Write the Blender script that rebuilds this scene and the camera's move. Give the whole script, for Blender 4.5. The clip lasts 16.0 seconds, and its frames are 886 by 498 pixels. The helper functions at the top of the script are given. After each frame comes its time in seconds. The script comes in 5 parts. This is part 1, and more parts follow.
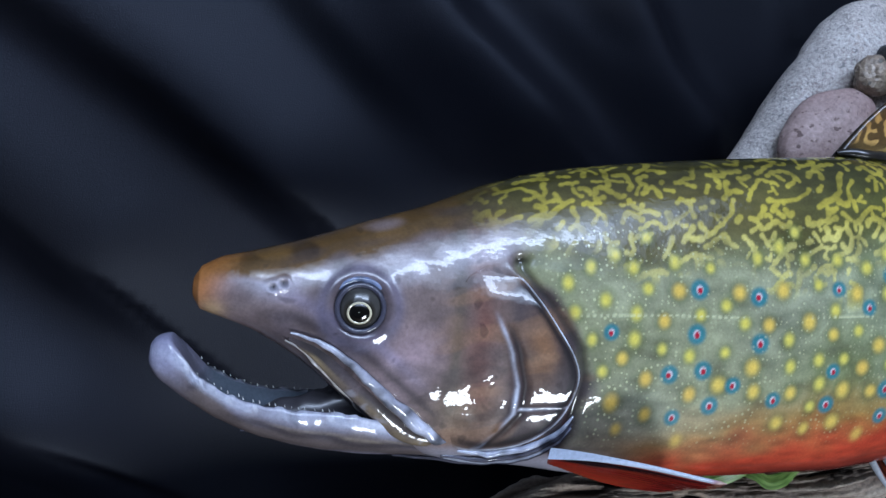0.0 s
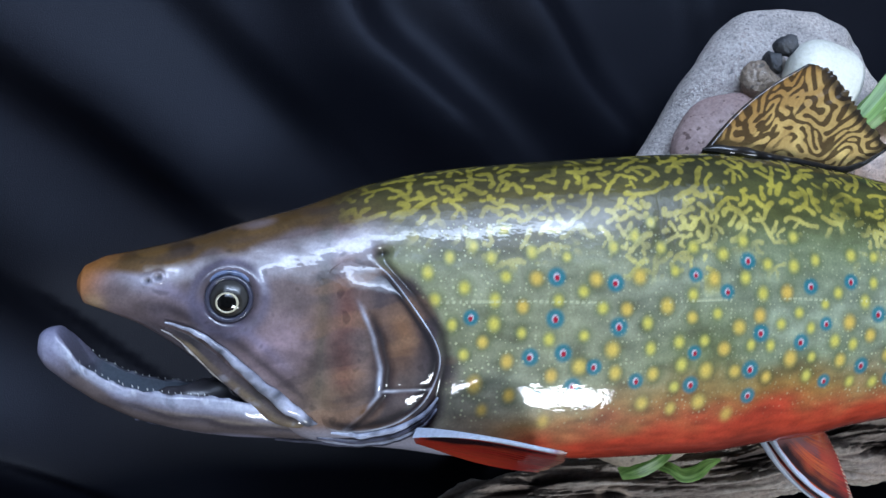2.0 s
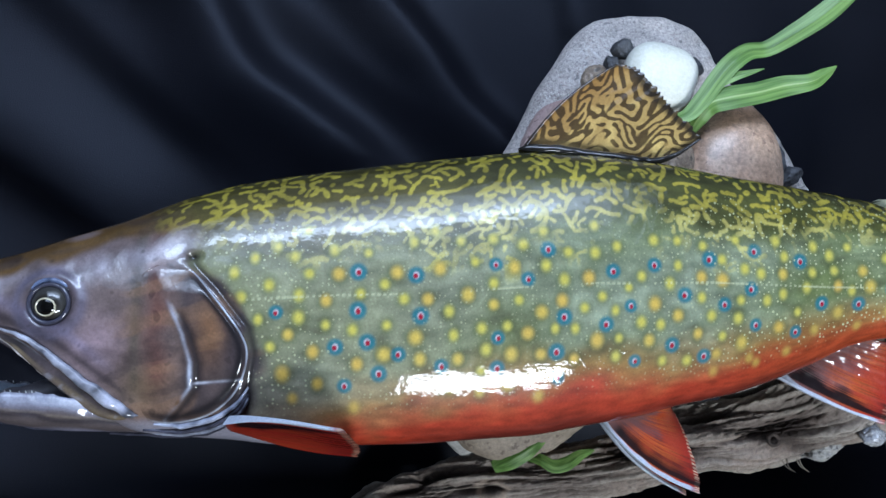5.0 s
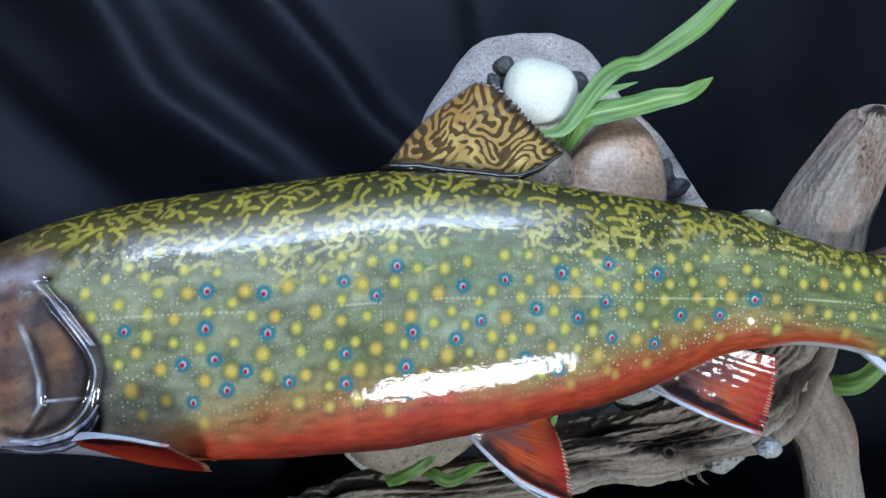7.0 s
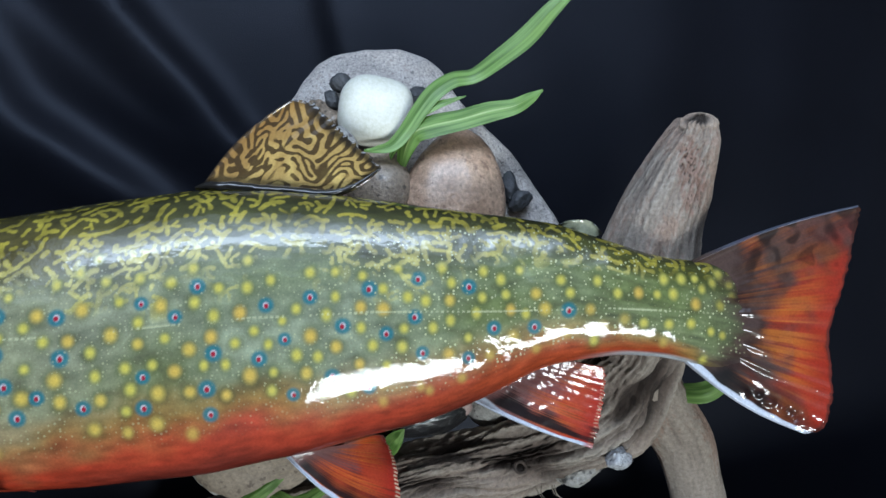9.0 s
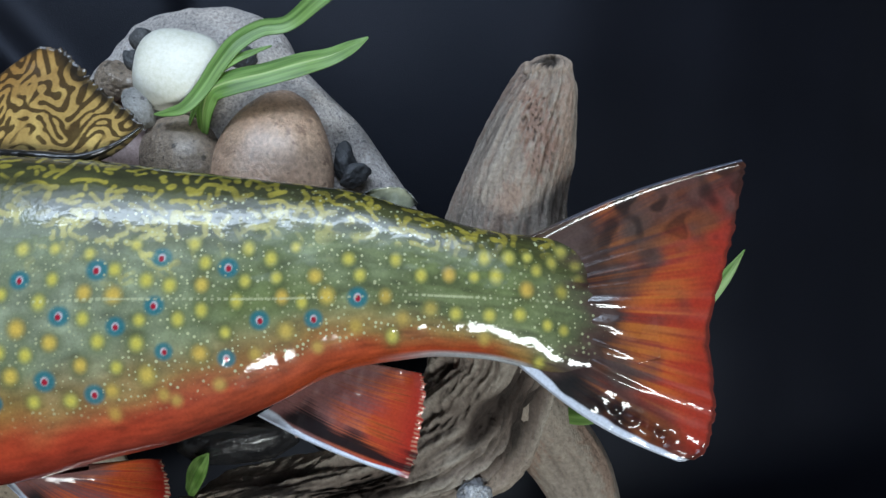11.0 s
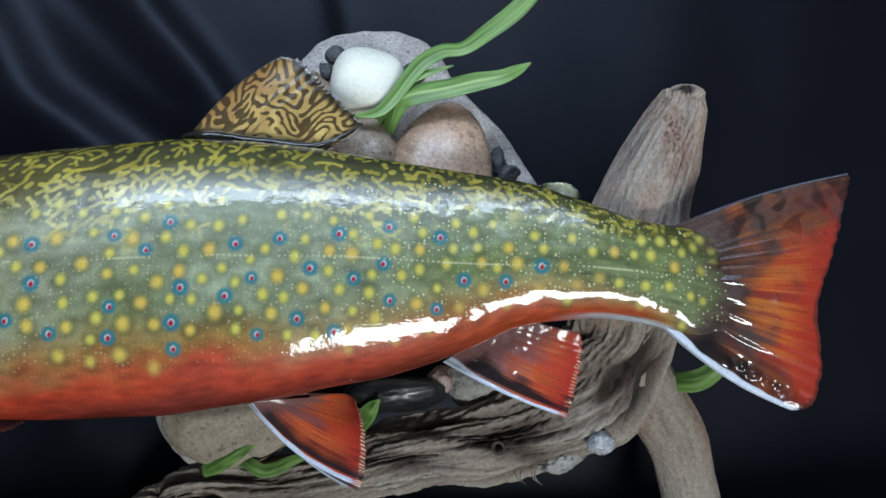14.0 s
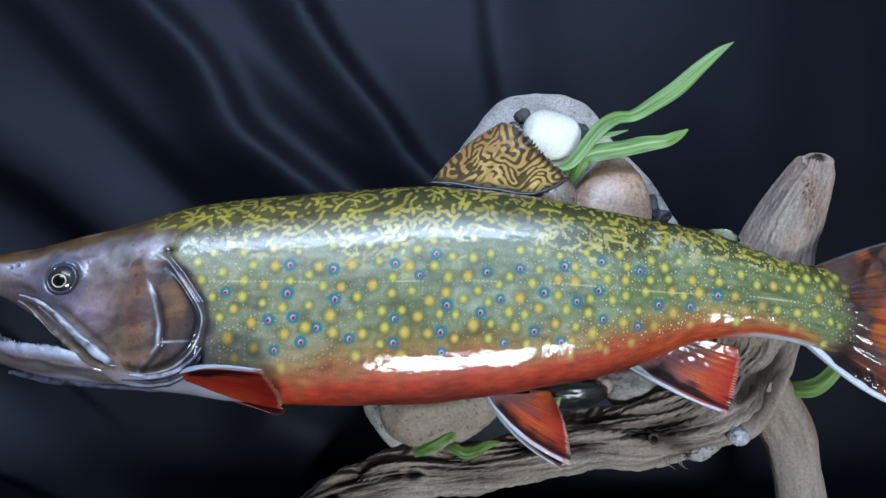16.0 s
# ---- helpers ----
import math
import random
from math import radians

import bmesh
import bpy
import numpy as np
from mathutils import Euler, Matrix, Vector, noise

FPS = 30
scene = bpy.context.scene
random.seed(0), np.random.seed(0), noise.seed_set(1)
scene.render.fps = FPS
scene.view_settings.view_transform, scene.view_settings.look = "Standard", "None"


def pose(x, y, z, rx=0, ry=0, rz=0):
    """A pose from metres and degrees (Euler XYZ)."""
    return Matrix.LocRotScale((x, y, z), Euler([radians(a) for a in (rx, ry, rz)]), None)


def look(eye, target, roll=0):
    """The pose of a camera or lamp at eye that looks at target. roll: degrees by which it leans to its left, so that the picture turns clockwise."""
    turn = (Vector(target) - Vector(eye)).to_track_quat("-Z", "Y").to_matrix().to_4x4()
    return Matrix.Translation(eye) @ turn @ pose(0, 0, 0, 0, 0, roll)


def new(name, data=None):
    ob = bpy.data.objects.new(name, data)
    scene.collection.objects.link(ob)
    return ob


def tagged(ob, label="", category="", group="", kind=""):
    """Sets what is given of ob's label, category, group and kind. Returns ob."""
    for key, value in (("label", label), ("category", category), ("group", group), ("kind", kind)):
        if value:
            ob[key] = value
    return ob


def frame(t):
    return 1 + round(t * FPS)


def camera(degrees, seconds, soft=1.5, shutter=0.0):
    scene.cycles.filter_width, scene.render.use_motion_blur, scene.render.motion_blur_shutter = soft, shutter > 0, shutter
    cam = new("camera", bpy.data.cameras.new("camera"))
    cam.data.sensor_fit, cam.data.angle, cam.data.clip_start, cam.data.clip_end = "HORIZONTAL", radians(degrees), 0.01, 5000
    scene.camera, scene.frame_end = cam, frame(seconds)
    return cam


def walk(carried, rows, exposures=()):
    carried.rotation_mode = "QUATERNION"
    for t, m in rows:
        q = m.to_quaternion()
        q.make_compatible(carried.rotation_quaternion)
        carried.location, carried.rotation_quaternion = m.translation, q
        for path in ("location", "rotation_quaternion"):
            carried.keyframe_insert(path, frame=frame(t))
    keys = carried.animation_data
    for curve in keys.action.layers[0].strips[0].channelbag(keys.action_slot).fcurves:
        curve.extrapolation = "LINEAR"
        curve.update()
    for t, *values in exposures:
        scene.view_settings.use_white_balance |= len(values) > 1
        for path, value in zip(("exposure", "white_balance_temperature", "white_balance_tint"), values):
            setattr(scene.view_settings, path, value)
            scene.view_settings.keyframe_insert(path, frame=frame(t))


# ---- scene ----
cam = camera(65.9, 16.0)
METRES, EYE, TILT, LEAN, TURN = 0.75, 1.35, 0.0, -4.7, -10.8
ROWS = [
    (0.0, 0.0, 0.0, 0.0, 0.0, 0.0, -0.0),
    (0.5, 0.0147, -0.0084, 0.0012, 0.14, 0.77, -0.39),
    (1.0, 0.0349, -0.0143, -0.0064, 0.67, 0.88, 0.54),
    (1.5, 0.0536, -0.0233, -0.0104, 0.76, 2.33, 1.02),
    (2.0, 0.0752, -0.0252, -0.0215, 1.78, 2.95, 1.62),
    (2.5, 0.1017, -0.0238, -0.0291, 2.6, 4.21, 2.3),
    (3.0, 0.1191, -0.0222, -0.0321, 3.09, 4.6, 2.63),
    (3.5, 0.1262, -0.0254, -0.0347, 3.24, 4.88, 2.72),
    (6.0, 0.2568, -0.0484, -0.0544, 5.93, 6.19, 4.95),
    (6.5, 0.2764, -0.0425, -0.0542, 6.52, 6.54, 4.44),
    (7.0, 0.3016, -0.0435, -0.0543, 7.12, 6.94, 4.97),
    (7.5, 0.3329, -0.0384, -0.0556, 6.87, 7.13, 5.15),
    (8.0, 0.3534, -0.0352, -0.0589, 7.4, 7.24, 4.97),
    (8.5, 0.3721, -0.0301, -0.0628, 7.21, 7.46, 5.77),
    (9.0, 0.4075, -0.0271, -0.0656, 6.22, 8.35, 6.64),
    (9.5, 0.4626, 0.0017, -0.0818, 6.9, 10.32, 7.94),
    (10.0, 0.5036, 0.0416, -0.0915, 8.49, 11.12, 7.6),
    (12.5, 0.5387, 0.0984, -0.1147, 10.33, 12.52, 6.23),
    (13.0, 0.512, 0.0759, -0.123, 9.62, 12.93, 5.31),
    (13.5, 0.4793, 0.0359, -0.129, 9.63, 13.16, 4.14),
    (14.0, 0.4395, -0.0076, -0.1347, 8.99, 13.77, 3.79),
    (14.5, 0.3932, -0.0432, -0.1337, 8.18, 13.77, 2.85),
    (15.0, 0.3494, -0.0756, -0.1315, 6.79, 13.97, 2.95),
    (15.5, 0.3153, -0.1179, -0.1289, 7.59, 14.33, 2.33),
    (16.0, 0.2938, -0.1476, -0.1374, 7.51, 14.28, 2.5),
]
walk(cam, [(t, pose(0, 0, EYE, TILT, LEAN, TURN) @ pose(METRES * x, METRES * y, METRES * z, 90 + pitch, roll, yaw)) for t, x, y, z, yaw, pitch, roll in ROWS],
     [(0.0, 0.20, 5650, 11), (3.5, 0.16, 5650, 11), (7.0, 0.13, 5700, 7), (10.0, -0.02, 6050, 6), (12.5, -0.17, 6200, 5), (14.5, 0.07, 5900, 6), (16.0, 0.18, 5700, 9)])


# ---- world, lamps ----
world = bpy.data.worlds.new("room_air")
scene.world = world
world.use_nodes = True
world.node_tree.nodes["Background"].inputs[0].default_value = (0.50, 0.62, 1.0, 1)
world.node_tree.nodes["Background"].inputs[1].default_value = 0.05


def area_lamp(name, place, target, width, height, watts, colour):
    data = bpy.data.lights.new(name, "AREA")
    data.shape, data.size, data.size_y, data.energy, data.color = "RECTANGLE", width, height, watts, colour
    ob = new(name, data)
    ob.matrix_world = look(place, target)
    return ob


for width, height, watts in ((1.5, 1.0, 6.5), (1.3, 0.62, 5.5), (1.1, 0.30, 4.0)):
    area_lamp("window_light", (0.15, -0.80 - 0.02 * height, 2.12), (0.2, 0.25, 1.34), width, height, watts, (0.71, 0.82, 1.0))
area_lamp("window_pane_light", (0.12, -0.84, 2.06), (0.2, 0.25, 1.34), 0.95, 0.14, 4.0, (0.76, 0.86, 1.0))
area_lamp("table_lamp_light", (0.68, -1.17, 0.18), (0.27, 0.25, 1.3), 0.66, 0.34, 25.0, (0.94, 0.96, 0.93))


# ---- small tools ----
def srgb(r, g, b):
    return np.array([(c / 255 / 12.92) if c <= 10 else ((c / 255 + 0.055) / 1.055) ** 2.4 for c in (r, g, b)])


def sm(a, b, v):
    k = np.clip((v - a) / (b - a), 0, 1)
    return k * k * (3 - 2 * k)


def mix(c, col, mask):
    return c + (np.asarray(col) - c) * np.asarray(mask)[..., None]


def blur_fft(shape, sigma):
    fy = np.fft.fftfreq(shape[0])[:, None]
    fx = np.fft.rfftfreq(shape[1])[None, :]
    return np.exp(-2 * (math.pi * sigma) ** 2 * (fx * fx + fy * fy))


def field(shape, sigma, seed):
    """A smooth periodic random field of mean 0 and spread 1."""
    f = np.random.default_rng(seed).standard_normal(shape)
    f = np.fft.irfft2(np.fft.rfft2(f) * blur_fft(shape, sigma), shape)
    return (f - f.mean()) / f.std()


def worms(shape, wave, seed, turns=30, bias=0.0, stretch=1.0, width=0.28):
    """A labyrinth of winding stripes, grown from noise."""
    f = np.random.default_rng(seed).standard_normal(shape)
    fy = np.fft.fftfreq(shape[0])[:, None] * stretch
    fx = np.fft.rfftfreq(shape[1])[None, :]
    k = np.sqrt(fx * fx + fy * fy)
    band = np.exp(-((k * wave - 1) / width) ** 2)
    for _ in range(turns):
        f = np.tanh(2.4 * np.fft.irfft2(np.fft.rfft2(f) * band, shape) / 0.6 + bias)
    return f


def sample(f, u, v):
    """Bilinear look-up of a periodic field at column u, row v."""
    u, v = np.asarray(u) % f.shape[1], np.asarray(v) % f.shape[0]
    i, j = np.floor(u).astype(int), np.floor(v).astype(int)
    a, b = u - i, v - j
    i, j = i % f.shape[1], j % f.shape[0]
    i2, j2 = (i + 1) % f.shape[1], (j + 1) % f.shape[0]
    return (f[j, i] * (1 - a) + f[j, i2] * a) * (1 - b) + (f[j2, i] * (1 - a) + f[j2, i2] * a) * b


CLOUD = field((256, 512), 6, 11)
SPECK = field((512, 512), 1.2, 12)


def cloud(x, z, size, shift=0.0):
    return sample(CLOUD, x / size * 12 + shift, z / size * 12 + 3 * shift)


def grid_mesh(name, P, colours=None, wrap=False):
    """A mesh from an n x m grid of points; wrap joins the last column to the first."""
    n, m = P.shape[:2]
    me = bpy.data.meshes.new(name)
    me.vertices.add(n * m)
    me.vertices.foreach_set("co", P.reshape(-1).astype(np.float32))
    ii, jj = np.meshgrid(np.arange(n - 1), np.arange(m if wrap else m - 1), indexing="ij")
    j2 = (jj + 1) % m
    quads = np.stack([ii * m + jj, (ii + 1) * m + jj, (ii + 1) * m + j2, ii * m + j2], -1).reshape(-1, 4)
    me.loops.add(quads.size)
    me.loops.foreach_set("vertex_index", quads.reshape(-1).astype(np.int32))
    me.polygons.add(len(quads))
    me.polygons.foreach_set("loop_start", np.arange(0, quads.size, 4, dtype=np.int32))
    me.polygons.foreach_set("use_smooth", np.ones(len(quads), dtype=bool))
    me.update(calc_edges=True)
    if colours is not None:
        paint_mesh(me, colours)
    return me


def paint_mesh(me, colours):
    at = me.color_attributes.new("paint", "FLOAT_COLOR", "POINT")
    rgba = np.ones((len(me.vertices), 4), np.float32)
    rgba[:, :colours.shape[-1]] = np.clip(colours.reshape(-1, colours.shape[-1]), 0, 1)
    at.data.foreach_set("color", rgba.reshape(-1))


def bm_mesh(name, bm, smooth=True):
    bmesh.ops.recalc_face_normals(bm, faces=bm.faces[:])
    me = bpy.data.meshes.new(name)
    bm.to_mesh(me)
    bm.free()
    if smooth:
        me.polygons.foreach_set("use_smooth", np.ones(len(me.polygons), dtype=bool))
    return me


def part(name, me, mat, parent=None, label=""):
    """Links a mesh as ONE object, under a thing or a part."""
    if isinstance(me, bmesh.types.BMesh):
        me = bm_mesh(name, me)
    ob = new(name, me)
    me.materials.clear()
    me.materials.append(mat)
    if parent:
        ob.parent = parent
    return tagged(ob, label)


def curve_points(pts, n):
    """Catmull-Rom through rows of numbers, n samples."""
    p = np.array(pts, float)
    p = np.vstack([2 * p[0] - p[1], p, 2 * p[-1] - p[-2]])
    t = np.linspace(0, len(p) - 3 - 1e-9, n)
    i = np.floor(t).astype(int)
    f = (t - i)[:, None]
    a, b, c, d = p[i], p[i + 1], p[i + 2], p[i + 3]
    return 0.5 * (2 * b + (c - a) * f + (2 * a - 5 * b + 4 * c - d) * f * f + (3 * b - a - 3 * c + d) * f ** 3)


def tube_points(pts, n, m, flat=1.0):
    """Rings round a line of (x, y, z, radius); flat squeezes the rings in depth."""
    c = curve_points(pts, n)
    along = np.gradient(c[:, :3], axis=0)
    along /= np.linalg.norm(along, axis=1)[:, None]
    side = np.cross(along, [0, 1.0, 0])
    side /= np.linalg.norm(side, axis=1)[:, None]
    deep = np.cross(side, along)
    a = np.linspace(0, 2 * math.pi, m, endpoint=False)
    r = np.maximum(c[:, 3], 1e-5)[:, None, None]
    return c[:, None, :3] + r * (np.cos(a)[None, :, None] * side[:, None] + flat * np.sin(a)[None, :, None] * deep[:, None]), a


# ---- materials ----
def material(name):
    mat = bpy.data.materials.new(name)
    mat.use_nodes = True
    return mat, mat.node_tree.nodes, mat.node_tree.links, mat.node_tree.nodes["Principled BSDF"]


def bump(nodes, links, bsdf, height, distance, strength=1.0, before=None, socket="Normal"):
    b = nodes.new("ShaderNodeBump")
    b.inputs["Distance"].default_value, b.inputs["Strength"].default_value = distance, strength
    links.new(height, b.inputs["Height"])
    if before:
        links.new(before, b.inputs["Normal"])
    links.new(b.outputs[0], bsdf.inputs[socket])
    return b.outputs[0]


def coordinates(nodes, links, scale=(1, 1, 1)):
    tex = nodes.new("ShaderNodeTexCoord")
    mp = nodes.new("ShaderNodeMapping")
    mp.inputs["Scale"].default_value = scale
    links.new(tex.outputs["Object"], mp.inputs[0])
    return mp.outputs[0]


def noise_node(nodes, links, vec, scale, detail=4, rough=0.55):
    n = nodes.new("ShaderNodeTexNoise")
    n.inputs["Scale"].default_value, n.inputs["Detail"].default_value, n.inputs["Roughness"].default_value = scale, detail, rough
    links.new(vec, n.inputs["Vector"])
    return n.outputs["Fac"]


def ramp(nodes, links, fac, stops):
    r = nodes.new("ShaderNodeValToRGB")
    e = r.color_ramp.elements
    while len(e) < len(stops):
        e.new(0.5)
    for k, (p, c) in zip(e, stops):
        k.position, k.color = p, (*c, 1)
    links.new(fac, r.inputs[0])
    return r.outputs[0]


def varnished(name, scale_size, relief, coat_rough, wave, wave_relief, stretch=0.5, dotted=False):
    """Airbrushed paint under a gloss coat; the paint is in the mesh."""
    mat, nodes, links, bsdf = material(name)
    at = nodes.new("ShaderNodeAttribute")
    at.attribute_name = "paint"
    vec = coordinates(nodes, links)
    grain = noise_node(nodes, links, vec, 900, 3)
    tone = nodes.new("ShaderNodeMixRGB")
    tone.blend_type, tone.inputs[0].default_value = "MULTIPLY", 0.35
    links.new(at.outputs["Color"], tone.inputs[1])
    links.new(ramp(nodes, links, grain, [(0.3, (0.55, 0.55, 0.55)), (0.7, (1.25, 1.25, 1.25))]), tone.inputs[2])
    colour = tone.outputs[0]
    if dotted:
        # fine pale flecks between the spots, where the paint's fourth channel asks for them
        cell = nodes.new("ShaderNodeTexVoronoi")
        cell.inputs["Scale"].default_value = 1 / 0.0022
        cell.voronoi_dimensions = "2D"
        parts = nodes.new("ShaderNodeSeparateXYZ")
        flat = nodes.new("ShaderNodeCombineXYZ")
        links.new(vec, parts.inputs[0])
        links.new(parts.outputs[0], flat.inputs[0])
        links.new(parts.outputs[2], flat.inputs[1])
        links.new(flat.outputs[0], cell.inputs["Vector"])
        pick = nodes.new("ShaderNodeSeparateColor")
        links.new(cell.outputs["Color"], pick.inputs[0])
        size = nodes.new("ShaderNodeMapRange")
        size.inputs[1].default_value, size.inputs[2].default_value, size.inputs[3].default_value, size.inputs[4].default_value = 0.0, 1.0, -0.06, 0.345
        links.new(pick.outputs[0], size.inputs[0])
        near = nodes.new("ShaderNodeMath")
        near.operation = "SUBTRACT"
        links.new(size.outputs[0], near.inputs[0])
        links.new(cell.outputs["Distance"], near.inputs[1])
        soft = nodes.new("ShaderNodeMapRange")
        soft.inputs[1].default_value, soft.inputs[2].default_value = 0.0, 0.18
        links.new(near.outputs[0], soft.inputs[0])
        amount = nodes.new("ShaderNodeMath")
        amount.operation = "MULTIPLY"
        links.new(soft.outputs[0], amount.inputs[0])
        links.new(at.outputs["Alpha"], amount.inputs[1])
        dots = nodes.new("ShaderNodeMixRGB")
        links.new(amount.outputs[0], dots.inputs[0])
        links.new(colour, dots.inputs[1])
        dots.inputs[2].default_value = (*srgb(184, 187, 146), 1)
        colour = dots.outputs[0]
    links.new(colour, bsdf.inputs["Base Color"])
    bsdf.inputs["Roughness"].default_value = 0.42
    bsdf.inputs["Specular IOR Level"].default_value = 0.15
    bsdf.inputs["Coat Weight"].default_value = 1.0
    bsdf.inputs["Coat Roughness"].default_value = coat_rough
    vor = nodes.new("ShaderNodeTexVoronoi")
    vor.inputs["Scale"].default_value = 1 / scale_size
    links.new(vec, vor.inputs["Vector"])
    n1 = bump(nodes, links, bsdf, vor.outputs["Distance"], relief)
    wob = noise_node(nodes, links, coordinates(nodes, links, (stretch, 1, 1)), wave, 3.0, 0.5)
    b = nodes.new("ShaderNodeBump")
    b.inputs["Distance"].default_value = wave_relief
    links.new(wob, b.inputs["Height"])
    links.new(n1, b.inputs["Normal"])
    links.new(b.outputs[0], bsdf.inputs["Coat Normal"])
    return mat


skin = varnished("varnished_fish_skin", 0.0013, 0.000015, 0.03, 190, 0.00020, 0.7, True)
head_skin = varnished("varnished_head_skin", 0.0022, 0.00005, 0.03, 120, 0.00016, 1.0)
fin_skin = varnished("varnished_fin", 0.0016, 0.00004, 0.04, 200, 0.00010, 0.8)


def plain(name, colour, rough, coat=0.0, metal=0.0):
    mat, nodes, links, bsdf = material(name)
    vec = coordinates(nodes, links)
    n = noise_node(nodes, links, vec, 220, 4)
    links.new(ramp(nodes, links, n, [(0.25, tuple(0.7 * c for c in colour)), (0.75, tuple(min(1, 1.25 * c) for c in colour))]), bsdf.inputs["Base Color"])
    bsdf.inputs["Roughness"].default_value, bsdf.inputs["Coat Weight"].default_value = rough, coat
    bsdf.inputs["Metallic"].default_value = metal
    bump(nodes, links, bsdf, n, 0.0002)
    return mat


pupil_black = plain("pupil_black", (0.003, 0.003, 0.003), 0.05, 1.0)
ring_gold = plain("pale_gold_ring", (0.50, 0.46, 0.33), 0.3, 1.0)
tooth_white = plain("tooth_white", (0.62, 0.62, 0.58), 0.25, 1.0)
mouth_dark = plain("mouth_lining", (0.045, 0.042, 0.048), 0.4, 0.4)
wall_paint = plain("wall_paint", (0.30, 0.31, 0.33), 0.8)
floor_paint = plain("floor_boards", (0.16, 0.12, 0.08), 0.5)
table_wood = plain("table_wood", (0.10, 0.07, 0.05), 0.5)


def cloth_material():
    mat, nodes, links, bsdf = material("black_satin_cloth")
    vec = coordinates(nodes, links)
    n = noise_node(nodes, links, vec, 9, 3)
    links.new(ramp(nodes, links, n, [(0.3, (0.0026, 0.0028, 0.0046)), (0.7, (0.0045, 0.0049, 0.0080))]), bsdf.inputs["Base Color"])
    bsdf.inputs["Roughness"].default_value = 0.48
    bsdf.inputs["Specular IOR Level"].default_value = 0.19
    bsdf.inputs["Sheen Weight"].default_value = 0.02
    bsdf.inputs["Sheen Roughness"].default_value = 0.35
    bsdf.inputs["Specular Tint"].default_value = (0.76, 0.82, 1.0, 1)
    bsdf.inputs["Sheen Tint"].default_value = (0.6, 0.65, 1.0, 1)
    weave = noise_node(nodes, links, vec, 1500, 2)
    bump(nodes, links, bsdf, weave, 0.00015)
    return mat


cloth_black = cloth_material()


def stone(name, dark, light, rough, grain, speck=None, coat=0.0, relief=0.0005, strong=0.32):
    """Mottled stone with grains of two sizes."""
    mat, nodes, links, bsdf = material(name)
    vec = coordinates(nodes, links)
    big = noise_node(nodes, links, vec, 45, 5, 0.6)
    small = noise_node(nodes, links, vec, grain, 3, 0.7)
    base = ramp(nodes, links, big, [(0.3, dark), (0.7, light)])
    m = nodes.new("ShaderNodeMixRGB")
    m.blend_type, m.inputs[0].default_value = "OVERLAY", strong
    links.new(base, m.inputs[1])
    links.new(ramp(nodes, links, small, [(0.32, (0.15, 0.15, 0.15)), (0.68, (0.85, 0.85, 0.85))]), m.inputs[2])
    out = m.outputs[0]
    if speck:
        m2 = nodes.new("ShaderNodeMixRGB")
        dots = noise_node(nodes, links, vec, grain * 0.6, 2, 0.5)
        mask = ramp(nodes, links, dots, [(0.62, (0, 0, 0)), (0.68, (1, 1, 1))])
        links.new(mask, m2.inputs[0])
        links.new(out, m2.inputs[1])
        m2.inputs[2].default_value = (*speck, 1)
        out = m2.outputs[0]
    links.new(out, bsdf.inputs["Base Color"])
    bsdf.inputs["Roughness"].default_value, bsdf.inputs["Coat Weight"].default_value = rough, coat
    bsdf.inputs["Coat Roughness"].default_value = 0.22
    n1 = bump(nodes, links, bsdf, small, relief)
    b = nodes.new("ShaderNodeBump")
    b.inputs["Distance"].default_value = relief * 3
    links.new(big, b.inputs["Height"])
    links.new(n1, b.inputs["Normal"])
    links.new(b.outputs[0], bsdf.inputs["Normal"])
    return mat


granite = stone("grey_granite", (0.42, 0.382, 0.358), (0.60, 0.55, 0.515), 0.85, 700, (0.27, 0.25, 0.245), relief=0.0013, strong=0.55)
white_stone = stone("white_stone", (0.66, 0.66, 0.57), (0.80, 0.79, 0.70), 0.45, 500, coat=0.15, relief=0.0002)
tan_stone = stone("tan_stone", (0.39, 0.245, 0.165), (0.53, 0.37, 0.26), 0.42, 420, (0.27, 0.17, 0.12), coat=0.6, relief=0.0008, strong=0.45)
brown_stone = stone("brown_grey_stone", (0.20, 0.15, 0.108), (0.35, 0.275, 0.205), 0.45, 420, (0.10, 0.08, 0.06), coat=0.35, relief=0.0010, strong=0.5)
pink_stone = stone("pink_stone", (0.27, 0.18, 0.165), (0.43, 0.32, 0.295), 0.6, 480, (0.14, 0.09, 0.08), relief=0.0004)
dark_stone = stone("dark_slate", (0.025, 0.026, 0.03), (0.075, 0.078, 0.085), 0.6, 520, relief=0.0006)
black_stone = stone("black_polished_stone", (0.006, 0.006, 0.007), (0.03, 0.03, 0.033), 0.2, 420, coat=1.0, relief=0.0011)
ash_stone = stone("ash_grey_stone", (0.22, 0.215, 0.20), (0.40, 0.385, 0.36), 0.7, 500, (0.13, 0.12, 0.12), relief=0.0006)
beige_stone = stone("beige_stone", (0.22, 0.175, 0.13), (0.36, 0.30, 0.235), 0.65, 420, (0.15, 0.115, 0.09), relief=0.0005)
quartz = stone("milky_quartz", (0.10, 0.10, 0.11), (0.62, 0.63, 0.66), 0.15, 300, coat=1.0, relief=0.0016)


